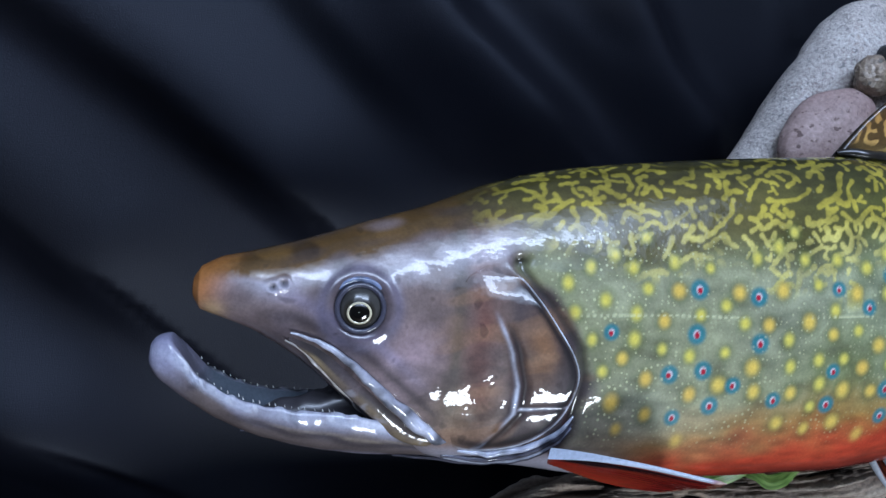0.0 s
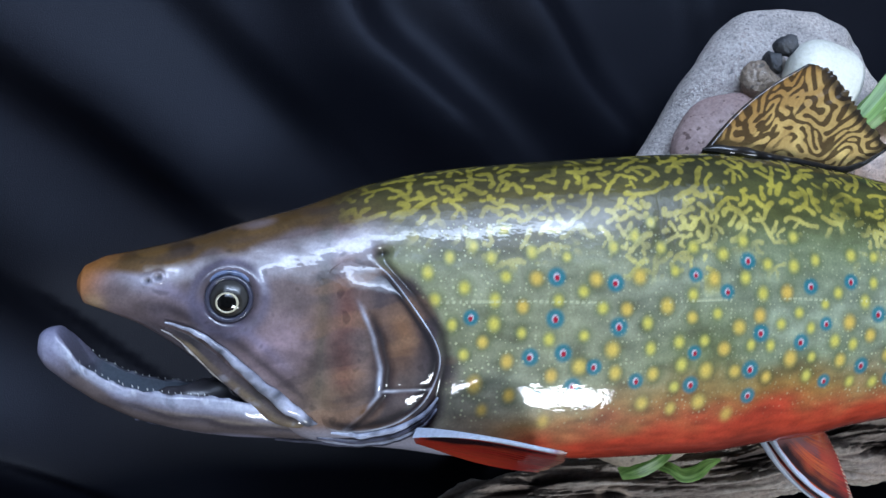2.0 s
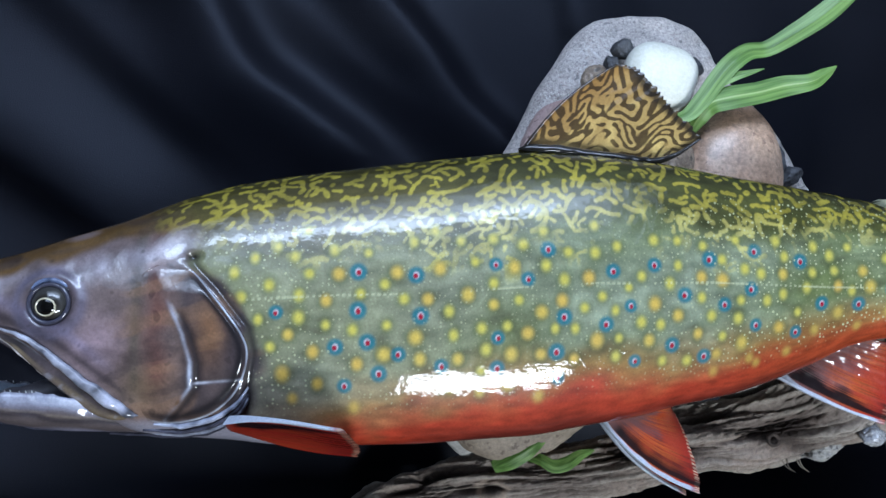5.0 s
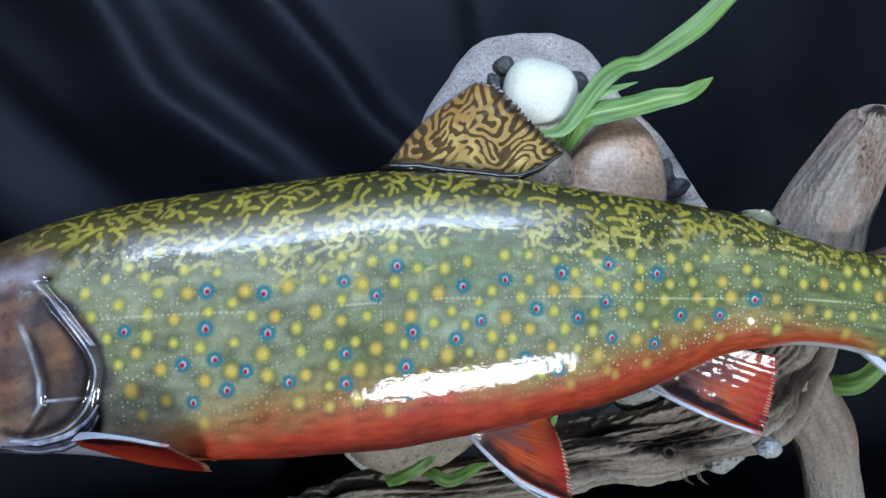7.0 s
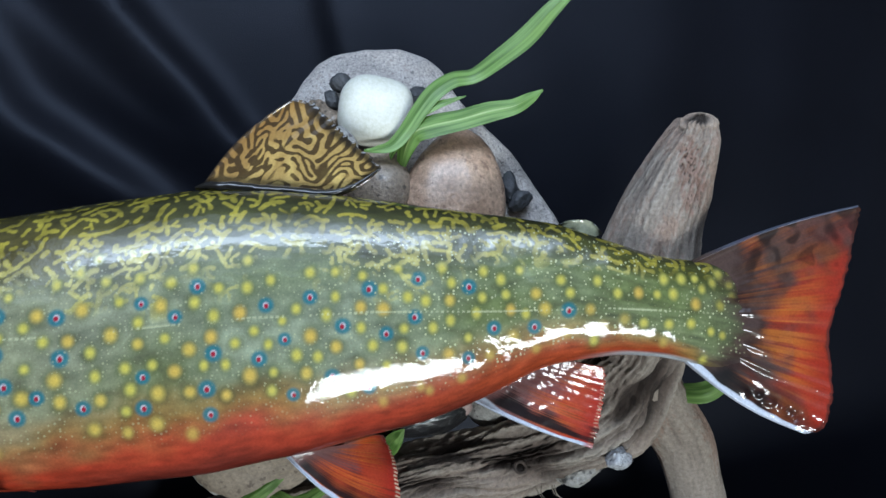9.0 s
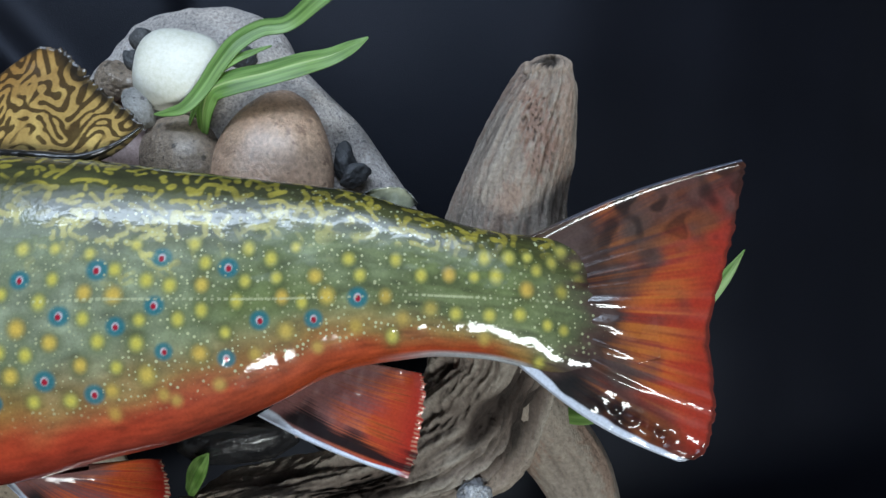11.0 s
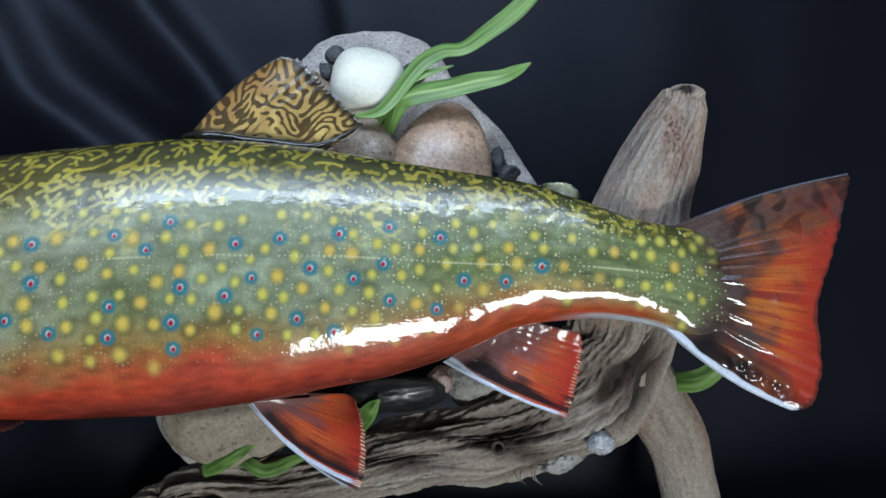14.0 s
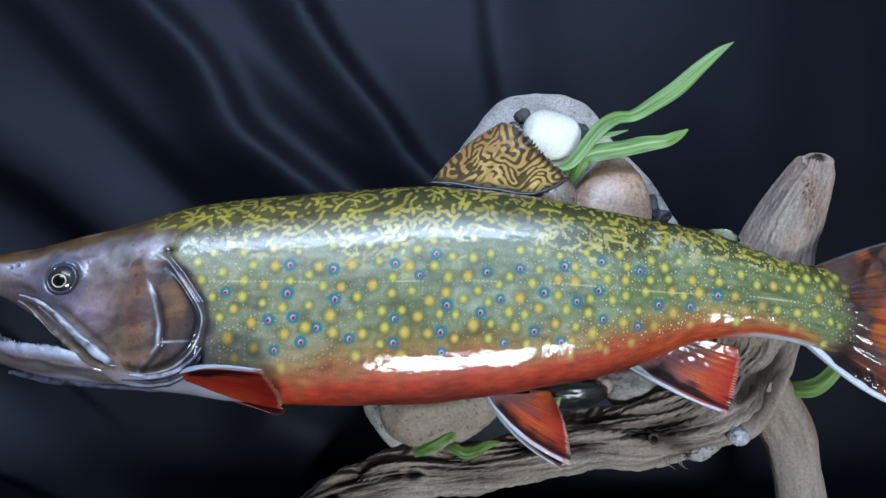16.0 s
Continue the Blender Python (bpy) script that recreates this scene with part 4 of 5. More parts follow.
    tube("throat", [(-.020, .254, 1.2800, .0012), (.0, .257, 1.2775, .0030), (.020, .259, 1.2768, .0035), (.045, .260, 1.2760, .0034), (.070, .260, 1.2755, .0032), (.090, .258, 1.2770, .0010)], head_skin, fish, srgb(78, 80, 100), 120, 16, 1.0, "dark blue grey throat fold")
    for k, (x0, z0, r0) in enumerate(((.055, 1.2795, .0012), (.050, 1.2768, .0012), (.040, 1.2752, .0010), (.034, 1.2742, .0009))):
        tube("gill_ray", on_flank([(x0, z0 + .0005, .0004), (.068, z0 + .0004, r0), (.080, z0 + .0035, r0), (.089, z0 + .0095, r0 * .8), (.0935, z0 + .016, .0004)], 0.001), head_skin, fish, (srgb(136, 140, 156), srgb(60, 60, 72))[k % 2], 90, 12, 0.8)

    # lower jaw: a hooked trough
    prof = [(-.0484, 1.3088, 1.3066, .0008), (-.0474, 1.3112, 1.3045, .0036), (-.0449, 1.3122, 1.3012, .0057), (-.041, 1.3118, 1.2982, .0074), (-.0368, 1.3086, 1.2952, .0088), (-.0328, 1.3050, 1.2926, .0100),
            (-.0265, 1.3008, 1.2884, .0113), (-.019, 1.2974, 1.2849, .0128), (-.0119, 1.2955, 1.2821, .0142), (.0035, 1.2938, 1.2782, .0164), (.018, 1.2930, 1.2764, .0172), (.030, 1.2900, 1.2758, .0160), (.042, 1.2850, 1.2749, .0115), (.052, 1.2810, 1.2745, .0060)]
    p = curve_points(prof, 150)
    a = np.linspace(0, math.pi, 44)
    rows = []
    for x, zt, zb, w in p:
        deep = np.clip((x + .042) / .012, 0, 1)
        y = -np.cos(a) * w * (1 + 0.06 * np.sin(a) ** 2)
        z = zt - (zt - zb) * np.sin(a) ** 0.8
        inner = np.linspace(0.86, -0.86, 18)
        yi = inner * w
        floor_ = deep * min(0.0062, (zt - zb) * 0.55)
        zi = zt + 0.0006 - floor_ * np.sqrt(np.maximum(1 - (inner / 0.87) ** 4, 0)) + (1 - deep) * (zt - zb) * 0.25 * np.sqrt(np.maximum(1 - inner ** 2, 0))
        m = np.interp(x, XS, TABLES["middle"])
        rows.append(np.stack([np.full(62, x), m + np.concatenate([y, yi]), np.concatenate([z, zi])], -1))
    P = np.array(rows)
    h = np.concatenate([np.sin(a), np.full(18, -0.3)])[None]
    X, Z = P[..., 0], P[..., 2]
    n1, n2 = cloud(X, Z, 0.010, 51), cloud(X, Z, 0.004, 61)
    c = np.broadcast_to(srgb(112, 108, 122), (*X.shape, 3)).copy()
    c = mix(c, srgb(94, 85, 86), sm(0.24, 0.42, h + 0.08 * n1 + 0 * X) * sm(-.046, -.03, X))
    # lilac underside paler towards the throat, its glints put into the colour
    c = mix(c, srgb(150, 148, 170), 0.9 * sm(0.72, 0.88, h + 0.05 * n1 + 0 * X) * sm(-.012, .02, X))
    c = mix(c, srgb(50, 45, 50), 0.85 * np.exp(-((h - 0.52 - 0.08 * n1) / 0.13) ** 2) * sm(-.03, -.012, X))
    c = mix(c, srgb(168, 172, 190), (0.75 + 0.2 * n2) * np.exp(-((h - 0.10) / 0.12) ** 2))
    c = mix(c, srgb(60, 56, 66), 0.5 * sm(0.9, 1.6, n2))
    c = mix(c, srgb(70, 80, 88), 0.85 * (h < -0.1) * sm(-.036, -.028, X))
    c = mix(c, srgb(142, 130, 112), 0.4 * np.exp(-((h - 0.40 - 0.05 * n1) / 0.04) ** 2) * sm(-.02, .0, X))
    c = mix(c, srgb(148, 148, 176), 0.6 * (1 - sm(-.044, -.034, X)) * (1 - sm(0.5, 0.8, h + 0.1 * n1)))
    bead = cloud(X, Z, 0.0018, 97)
    c = mix(c, srgb(205, 208, 220), 0.6 * sm(0.3, 1.2, bead) * np.exp(-((h - 0.06) / 0.08) ** 2) * sm(-.042, -.034, X))
    P[..., 1] -= 0.0002 * n2 + 0.0003 * n1
    P[..., 2] += 0.0003 * bead * np.exp(-(h / 0.15) ** 2)
    lower = part("lower_jaw", grid_mesh("lower_jaw", P, c, wrap=True), head_skin, fish, "lilac grey hooked lower jaw")
    rng = np.random.default_rng(3)

    def tooth(x, y, z, up, parent, size=1.0):
        bm = bmesh.new()
        k = size * rng.uniform(0.3, 0.6)
        bmesh.ops.create_cone(bm, segments=7, radius1=0.00042 * k, radius2=0.00008, depth=0.0017 * k)
        for v in bm.verts:
            v.co = Vector((x + v.co.x - (0.0003 if v.co.z > 0 else 0), y + v.co.y, z + up * (v.co.z + 0.0004 * k)))
        part("tooth", bm, tooth_white, parent)
    for x in np.linspace(-.034, .012, 20):
        k = np.argmin(abs(p[:, 0] - x))
        m = np.interp(x, XS, TABLES["middle"])
        tooth(x + rng.uniform(-.0006, .0006), m - 0.90 * p[k, 3], p[k, 1] + 0.0003, 1, lower)
        tooth(x + rng.uniform(-.0006, .0006), m + 0.90 * p[k, 3], p[k, 1] + 0.0003, 1, lower)
    snout = [(x, float(0.89 * np.interp(x, XS, TABLES["bottom"]) + 0.11 * (at("top", x) + at("bottom", x)) / 2)) for x in np.linspace(-.033, -.004, 12)]
    for x, z in snout:
        tooth(x, float(np.interp(x, XS, TABLES["middle"]) - 0.45 * np.interp(x, XS, TABLES["half"])), z + 0.0005, -1, maxilla, 0.75)

    # tongue and throat
    P, a = tube_points([(-.016, .240, 1.2895, .001), (-.010, .241, 1.290, .0030), (.0, .243, 1.2905, .0045), (.014, .246, 1.2935, .0065), (.03, .248, 1.299, .010), (.045, .249, 1.302, .006)], 60, 20, 1.5)
    P[..., 2] += 0.0006 * cloud(P[..., 0], P[..., 1], 0.004, 71)
    part("tongue", grid_mesh("tongue", P, None, wrap=True), mouth_dark, fish, "dark grey tongue")

    # glass eye
    ex, ez, er = .0168, 1.3288, .0069
    ey = float(flank(np.array(ex), np.array(ez))) + 0.0002
    th, ph = np.linspace(0, math.pi / 2 * 1.15, 50), np.linspace(0, 2 * math.pi, 72, endpoint=False)
    T, Pm = np.meshgrid(th, ph, indexing="ij")
    P = np.stack([ex + er * np.sin(T) * np.cos(Pm), ey + 0.0010 - 0.0038 * np.cos(T), ez + er * np.sin(T) * np.sin(Pm)], -1)
    d = np.hypot(P[..., 0] - ex + .0004, P[..., 2] - ez + .0014)
    n = cloud(P[..., 0], P[..., 2], 0.003, 81)
    c = np.broadcast_to(srgb(50, 49, 48), (*d.shape, 3)).copy() * (1 + 0.3 * n)[..., None]
    c = mix(c, srgb(36, 33, 28), sm(.0056, .0044, d))
    c = mix(c, srgb(20, 20, 22), sm(.0062, .0069, np.hypot(P[..., 0] - ex, P[..., 2] - ez)))
    eye = part("eye", grid_mesh("eye", P, c, wrap=True), head_skin, fish, "glass eye with a dark iris")

    def disc(name, r0, r1, off, mat):
        k = np.linspace(r0, r1, 8)
        cx, cz = ex - .0004, ez - .0014
        px = cx + k[:, None] * np.cos(ph)[None]
        pz = cz + k[:, None] * np.sin(ph)[None] * 0.92
        rr = np.hypot(px - ex, pz - ez) / er
        py = ey + 0.0010 - 0.0038 * np.sqrt(np.maximum(1 - rr ** 2, 0)) - off - 0.0002 * np.sin(np.linspace(0, math.pi, 8))[:, None]
        part(name, grid_mesh(name, np.stack([px, py, pz], -1), None, wrap=True), mat, eye)
    disc("pupil", 0.0001, 0.0034, 0.00012, pupil_black)
    disc("ring", 0.0033, 0.0040, 0.00016, ring_gold)
    ring = [(ex + (er + .0006) * math.cos(k), float(flank(np.array(ex + er * math.cos(k)), np.array(ez + er * math.sin(k)))) - 0.0004, ez + (er + .0006) * math.sin(k), .0009) for k in np.linspace(0, 2 * math.pi, 40)]
    P, a = tube_points(ring, 120, 10, 1.0)
    c = np.broadcast_to(srgb(60, 60, 74), (*P.shape[:2], 3)).copy()
    part("eyelid", grid_mesh("eyelid", P, c, wrap=True), head_skin, fish, "blue grey rim round the eye")
    tube("brow", [(ex + (er + .003) * math.cos(k), ey + 0.0012, ez + (er + .0022) * math.sin(k), .0011 * math.sin(k) + .0002) for k in np.linspace(0.35, 2.5, 14)], head_skin, fish, srgb(104, 116, 148), 50, 10)
    tube("lid_fold", [(ex + (er + .0015) * math.cos(k), ey + 0.0006, ez + (er + .0009) * math.sin(k), .0006 * math.sin(k) + .0001) for k in np.linspace(0.25, 2.8, 16)], head_skin, fish, srgb(36, 36, 44), 50, 10)


# ---- fins ----
def fin(name, parent, base, outer, depth_base, depth_outer, paint, label, rays=16, ns=130, nr=200, thick=0.0011, saw=0.0008, bow=None, lead=1.6, bow_rear=None, crinkle=0.0, rib=0.00003, ridges=0.0, seam=0.0):
    """A fin of n rays between its root line and its free edge, both from the leading to the trailing side."""
    r = np.linspace(0, 1, nr)
    s = np.linspace(0, 1, ns)
    B, O = curve_points([(x, y, z) for (x, z), y in zip(base, depth_base)], nr), curve_points([(x, y, z) for (x, z), y in zip(outer, depth_outer)], nr)
    S, Rr = np.meshgrid(s, r, indexing="ij")
    P = B[None] * (1 - S[..., None]) + O[None] * S[..., None]
    away = O - B
    away = away / np.linalg.norm(away, axis=1)[:, None]
    rng = np.random.default_rng(len(name) * 7 + rays)
    teeth = np.interp(r * rays * 4.5, np.arange(int(rays * 4.5) + 2), rng.uniform(-1, 1, int(rays * 4.5) + 2))
    P = P + away[None] * (saw * teeth[None] * sm(0.85, 1, S) * sm(0.02, 0.1, Rr))[..., None]
    if bow:
        P = P + np.array(bow)[None, None] * (np.sin(math.pi * S) * (1 - Rr))[..., None]
    if bow_rear:
        P = P + np.array(bow_rear)[None, None] * (np.sin(math.pi * S) * Rr ** 3)[..., None]
    ripple = np.sin(Rr * rays * 2 * math.pi + 0.8 * np.sin(3 * S + 5 * Rr))
    fine = np.sin(Rr * rays * 8 * math.pi)
    wrinkle = cloud(P[..., 0], P[..., 2], 0.0028, 15 + rays)
    half = thick * (0.30 + 0.70 * (1 - S) ** 2.5) * (1 + lead * np.exp(-(Rr / 0.04) ** 2)) + rib * ripple * sm(0.02, 0.2, S) * sm(0.2, 0.4, Rr) * (1 - sm(0.75, 0.9, Rr)) + 0.000006 * fine + crinkle * wrinkle * (1 - 0.7 * S) * sm(0.0, 0.1, S)
    half = half + ridges * (np.abs(np.sin(Rr * 11 * math.pi + 0.5 + 0.25 * S)) ** 3) * np.exp(-((S - 0.34 - 0.10 * np.sin(9 * Rr)) / 0.20) ** 2) * sm(0.44, 0.54, Rr) * (1 - sm(0.80, 0.86, Rr))
    half = half + seam * wrinkle * np.exp(-((Rr - 0.90) / 0.05) ** 2) * sm(0.3, 0.5, S)
    half = half * (1 - 0.75 * sm(0.97, 1.0, S)) * np.sqrt(np.clip(Rr / 0.025 + 0.05, 0, 1)) * np.sqrt(np.clip((1 - Rr) / 0.015 + 0.1, 0, 1))
    gs, gr = np.gradient(P, axis=0), np.gradient(P, axis=1)
    N = np.cross(gs, gr)
    N /= np.maximum(np.linalg.norm(N, axis=2), 1e-12)[..., None]
    if N[..., 1].mean() > 0:
        N = -N
    wave = 0.0007 * cloud(P[..., 0], P[..., 2], 0.02, 91) * S
    front = P + N * (half + wave)[..., None]
    back = P - N * (half - wave)[..., None]
    c = paint(S, Rr, P[..., 0], P[..., 2])
    both = np.concatenate([front, back[:, ::-1]], 1)
    cc = np.concatenate([c, c[:, ::-1]], 1)
    me = grid_mesh(name, both, cc, wrap=True)
    return part(name, me, fin_skin, parent, label)


FIN_WORMS = worms((256, 256), 13.0, 33, turns=9, stretch=0.62, width=0.40)
RAYS = field((64, 512), 2.2, 41)
RAYS_FINE = field((32, 1024), 1.6, 42)


def ray_tone(S, R, k=1.0):
    return sample(RAYS, R * 120 * k, S * 6) * 0.6 + sample(RAYS_FINE, R * 420 * k, S * 3) * 0.5


def red_fin(white, black, redden=0.0, deep=1.0, root=0.32, spread=0.12, tips=0.35):
    def paint(S, R, X, Z):
        n, f = cloud(X, Z, 0.008, 5), ray_tone(S, R)
        c = np.broadcast_to(srgb(168, 60, 36), (*S.shape, 3)).copy()
        c = mix(c, srgb(205, 104, 44), np.clip(0.25 + 0.5 * f, 0, 1) * (1 - sm(0.55, 0.95, S)))
        c = mix(c, srgb(150, 30, 26), np.clip(sm(0.72, 1.0, S) + redden, 0, 1) * 0.8)
        c = mix(c, srgb(104, 82, 84), 0.85 * (1 - sm(root * 0.3, root * 1.2, S + 0.10 * n + 0.08 * f)))
        c = mix(c, srgb(214, 190, 160), tips * sm(0.945, 0.96, S) * sm(-0.3, 0.3, np.sin(R * 190 + 2.0 * n)))
        c = mix(c, srgb(70, 36, 28), 0.5 * sm(0.5, 1.4, f + 0.5 * n)) * deep
        c = mix(c, srgb(16, 14, 18), 0.96 * sm(white * 0.8, white * 1.2, R) * (1 - sm(black * 0.55, black * 1.3, R + 0.05 * n + 0.04 * f + spread * (1 - S))) * sm(0.02, 0.15, S))
        edge = white * (1.05 - 0.45 * S) * (1 + 0.18 * n)
        return mix(c, srgb(186, 194, 210), (1 - sm(0.75, 1.05, R / edge)) * (1 - 0.8 * sm(0.90, 0.97, S)))
    return paint


def dorsal_paint(S, R, X, Z):
    n = cloud(X, Z, 0.01, 6)
    k = sm(0.30, 0.46, R + 0.12 * n)

    def slanted(a, shift, size=1.0):
        u, v = X * math.cos(a) + Z * math.sin(a), Z * math.cos(a) - X * math.sin(a)
        return sample(FIN_WORMS, u / (0.00044 * size) + 5 * n + shift, v / (0.00038 * size) + 5 * n)
    w = slanted(1.05, 0) * (1 - k) + slanted(0.42, 70, 1.08) * k
    c = np.broadcast_to(srgb(196, 170, 104), (*S.shape, 3)).copy() * 1.08
    c = mix(c, srgb(150, 106, 52), 0.85 * np.clip(1 - 1.7 * R + 0.4 * (S - 0.4), 0, 1) * 0.9)
    m = cloud(X, Z, 0.005, 16)
    c = mix(c, srgb(120, 84, 44), 0.4 * sm(-0.2, 1.2, n - m))
    c = mix(c, srgb(54, 40, 24), 0.90 * sm(-0.02, 0.50, w + 0.26 * n + 0.42 * m) * sm(0.08, 0.2, S))
    c = mix(c, srgb(26, 24, 22), 0.94 * (1 - sm(0.10, 0.26, S + 0.03 * n)))
    c = mix(c, srgb(30, 26, 22), 0.85 * sm(0.90, 0.97, S + 0.02 * n))
    c = mix(c, srgb(34, 28, 22), 0.8 * sm(0.92, 0.98, R))
    return mix(c, srgb(34, 28, 22), 0.85 * (1 - sm(0.01, 0.06, R + 0.01 * n)))


def tail_paint(S, R, X, Z):
    c, far, root = tail_root(X, Z)
    n, n2 = cloud(X, Z, 0.012, 8), cloud(X, Z, 0.004, 18)
    c = mix(c, srgb(138, 30, 24), 0.45 * sm(0.70, 0.97, S))
    side = np.clip(0.92 * (1 - sm(0.13, 0.46, R + 0.16 * (S - 0.7) + 0.07 * n + 0.05 * n2)) + 0.8 * sm(0.76, 0.90, R + 0.04 * n - 0.10 * S), 0, 1) * sm(.062, .075, far)
    c = mix(c, root, 0.95 * side)
    c = mix(c, srgb(24, 20, 20), 0.8 * sm(0.0, 1.2, n2 + 0.5 * n) * (1 - sm(0.15, 0.5, R)) * sm(0.15, 0.3, S))
    c = mix(c, srgb(56, 34, 30), 0.7 * sm(0.955, 0.99, S + 0.008 * n2))
    c = mix(c, srgb(12, 12, 16), 0.95 * sm(0.83, 0.89, R + 0.01 * n + 0.05 * (0.5 - S)) * sm(0.06, 0.18, S) * (1 - 0.65 * sm(0.45, 0.8, S + 0.08 * n2)))
    c = mix(c, srgb(196, 202, 216), sm(0.950, 0.965, R + 0.006 * n + 0.003 * n2))
    return mix(c, srgb(84, 90, 106), 0.85 * (1 - sm(0.012, 0.04, R + 0.006 * n)) * sm(.045, .06, far))


def fish_fins(fish):
    dorsal = fin("dorsal_fin", fish, [(.2095, 1.4005), (.2245, 1.4000), (.2400, 1.3988), (.2560, 1.3980), (.2720, 1.3970)],
        [(.2560, 1.4448), (.2645, 1.4436), (.2725, 1.4368), (.2800, 1.4280), (.2895, 1.4195), (.2990, 1.4106)], [.252] * 5, [.243, .243, .243, .243, .244, .245], dorsal_paint,
        "olive gold dorsal fin with dark wavy stripes", rays=11, nr=240, ns=170, saw=0.0009, bow=(-0.0026, 0, 0.0034), bow_rear=(0.001, 0, -0.0022), crinkle=0.00006, rib=0.00008)
    tube("fin_base", [(.2100, .2490, 1.4030, .0009), (.2160, .2475, 1.4036, .0020), (.228, .2465, 1.4030, .0025), (.242, .2458, 1.4012, .0023), (.257, .2452, 1.3998, .0025), (.270, .2448, 1.3982, .0022), (.279, .2446, 1.3996, .0016), (.288, .2445, 1.4036, .0010), (.2975, .2440, 1.4100, .0004)],
         head_skin, dorsal, srgb(26, 24, 22), 140, 12, 1.0, "glossy black wrinkled fin root")
    fin("adipose_fin", fish, [(.378, 1.3790), (.384, 1.378), (.391, 1.3765), (.398, 1.3735)], [(.3850, 1.3805), (.3935, 1.3832), (.4005, 1.3826), (.4060, 1.3765)], [.2495, .249, .2485, .248],
        [.2465, .2455, .2455, .2455], lambda S, R, X, Z: mix(np.broadcast_to(srgb(150, 152, 128), (*S.shape, 3)).copy(), srgb(18, 18, 14), np.clip(0.25 + 0.7 * cloud(X, Z, 0.003, 2) + 0.6 * sm(0.8, 1.0, S), 0, 1)),
        "small dark mottled adipose fin", rays=5, nr=90, ns=60, saw=0.0003, crinkle=0.00035)
    fin("tail_fin", fish, [(.4460, 1.3612), (.456, 1.3530), (.459, 1.345), (.460, 1.335), (.458, 1.325), (.454, 1.3165), (.4405, 1.3135)],
        [(.5236, 1.3841), (.5247, 1.3803), (.5223, 1.3695), (.5195, 1.3564), (.5135, 1.3378), (.5097, 1.3204), (.5102, 1.3046), (.5097, 1.2918), (.5050, 1.2796), (.4962, 1.2771)],
        [.2440, .2420, .2412, .2410, .2414, .2425, .2445], [.2235, .2240, .2265, .2290, .2325, .2350, .2365, .2380, .2400, .2420], tail_paint,
        "red and dark tail fin with a white lower edge", rays=19, nr=420, ns=240, saw=0.00055, thick=0.0030, lead=1.1, bow=(0, 0, 0.0030), bow_rear=(-0.001, 0, -0.0036), rib=0.00010, ridges=0.0012, seam=0.0005)
    fin("pectoral_fin", fish, [(.0855, 1.2830), (.0857, 1.2815), (.0862, 1.2800), (.087, 1.2788)], [(.1335, 1.2840), (.1368, 1.2775), (.1388, 1.2710), (.1372, 1.2648)],
        [.2230, .2245, .2262, .2280], [.1930, .2060, .2230, .2370], red_fin(0.12, 0.17, 0.85, 0.78, 0.1, -0.35, 0.6), "dark red pectoral fin with a white front edge", rays=11, nr=160, ns=110, bow=(-0.004, -0.001, 0.0022), bow_rear=(0.002, 0, -0.0024))
    fin("pectoral_fin", fish, [(.0855, 1.2800), (.083, 1.2780), (.0805, 1.2760), (.079, 1.2745)], [(.1300, 1.2720), (.1320, 1.2680), (.1310, 1.2640), (.1280, 1.2620)],
        [.2750, .2740, .2700, .2650], [.3000, .2930, .2850, .2800], red_fin(0.11, 0.16, 0.5, 0.6), "dark red pectoral fin with a white front edge", rays=11, nr=100, ns=60)
    fin("pelvic_fin", fish, [(.2505, 1.2765), (.258, 1.2785), (.266, 1.2795), (.278, 1.2810)], [(.3030, 1.2400), (.3045, 1.2480), (.3038, 1.2600), (.3010, 1.2710), (.2965, 1.2808)],
        [.2560, .2565, .2580, .2600], [.2640, .2670, .2740, .2800, .2825], red_fin(0.085, 0.30, spread=-0.04, tips=0.9), "orange red pelvic fin with black and white edge", rays=10, nr=200, ns=140, bow=(-0.003, 0, -0.004), bow_rear=(0.004, 0, 0.001), crinkle=0.00003)
    fin("pelvic_fin", fish, [(.2525, 1.2765), (.259, 1.2785), (.265, 1.2800), (.271, 1.2815)], [(.3000, 1.2375), (.3020, 1.2440), (.3000, 1.2520), (.2900, 1.2650)],
        [.2680, .2700, .2720, .2740], [.2720, .2780, .2840, .2880], red_fin(0.10, 0.3, tips=0.9), "orange red pelvic fin with black and white edge", rays=10, nr=120, ns=80, bow=(-0.003, 0, -0.004))
    fin("anal_fin", fish, [(.3400, 1.2975), (.351, 1.3040), (.362, 1.3095), (.373, 1.3140), (.385, 1.3165)], [(.3985, 1.2722), (.4015, 1.2800), (.4045, 1.2930), (.4060, 1.3040), (.4055, 1.3115)],
        [.2650, .2642, .2622, .2596, .2570], [.2625, .2620, .2604, .2582, .2556], red_fin(0.08, 0.20, root=0.60, spread=-0.02), "orange red anal fin with black and white edge", rays=11, nr=260, ns=190, bow=(-0.001, 0, -0.0015), crinkle=0.00016, rib=0.00005)


trophy = tagged(new("fish_mount"), "glossy painted trout trophy, mouth open, red belly and spotted olive flank", "fish trophy")
trophy.location = (0, 0, 0)
fish_body(trophy)
fish_head(trophy)
fish_fins(trophy)


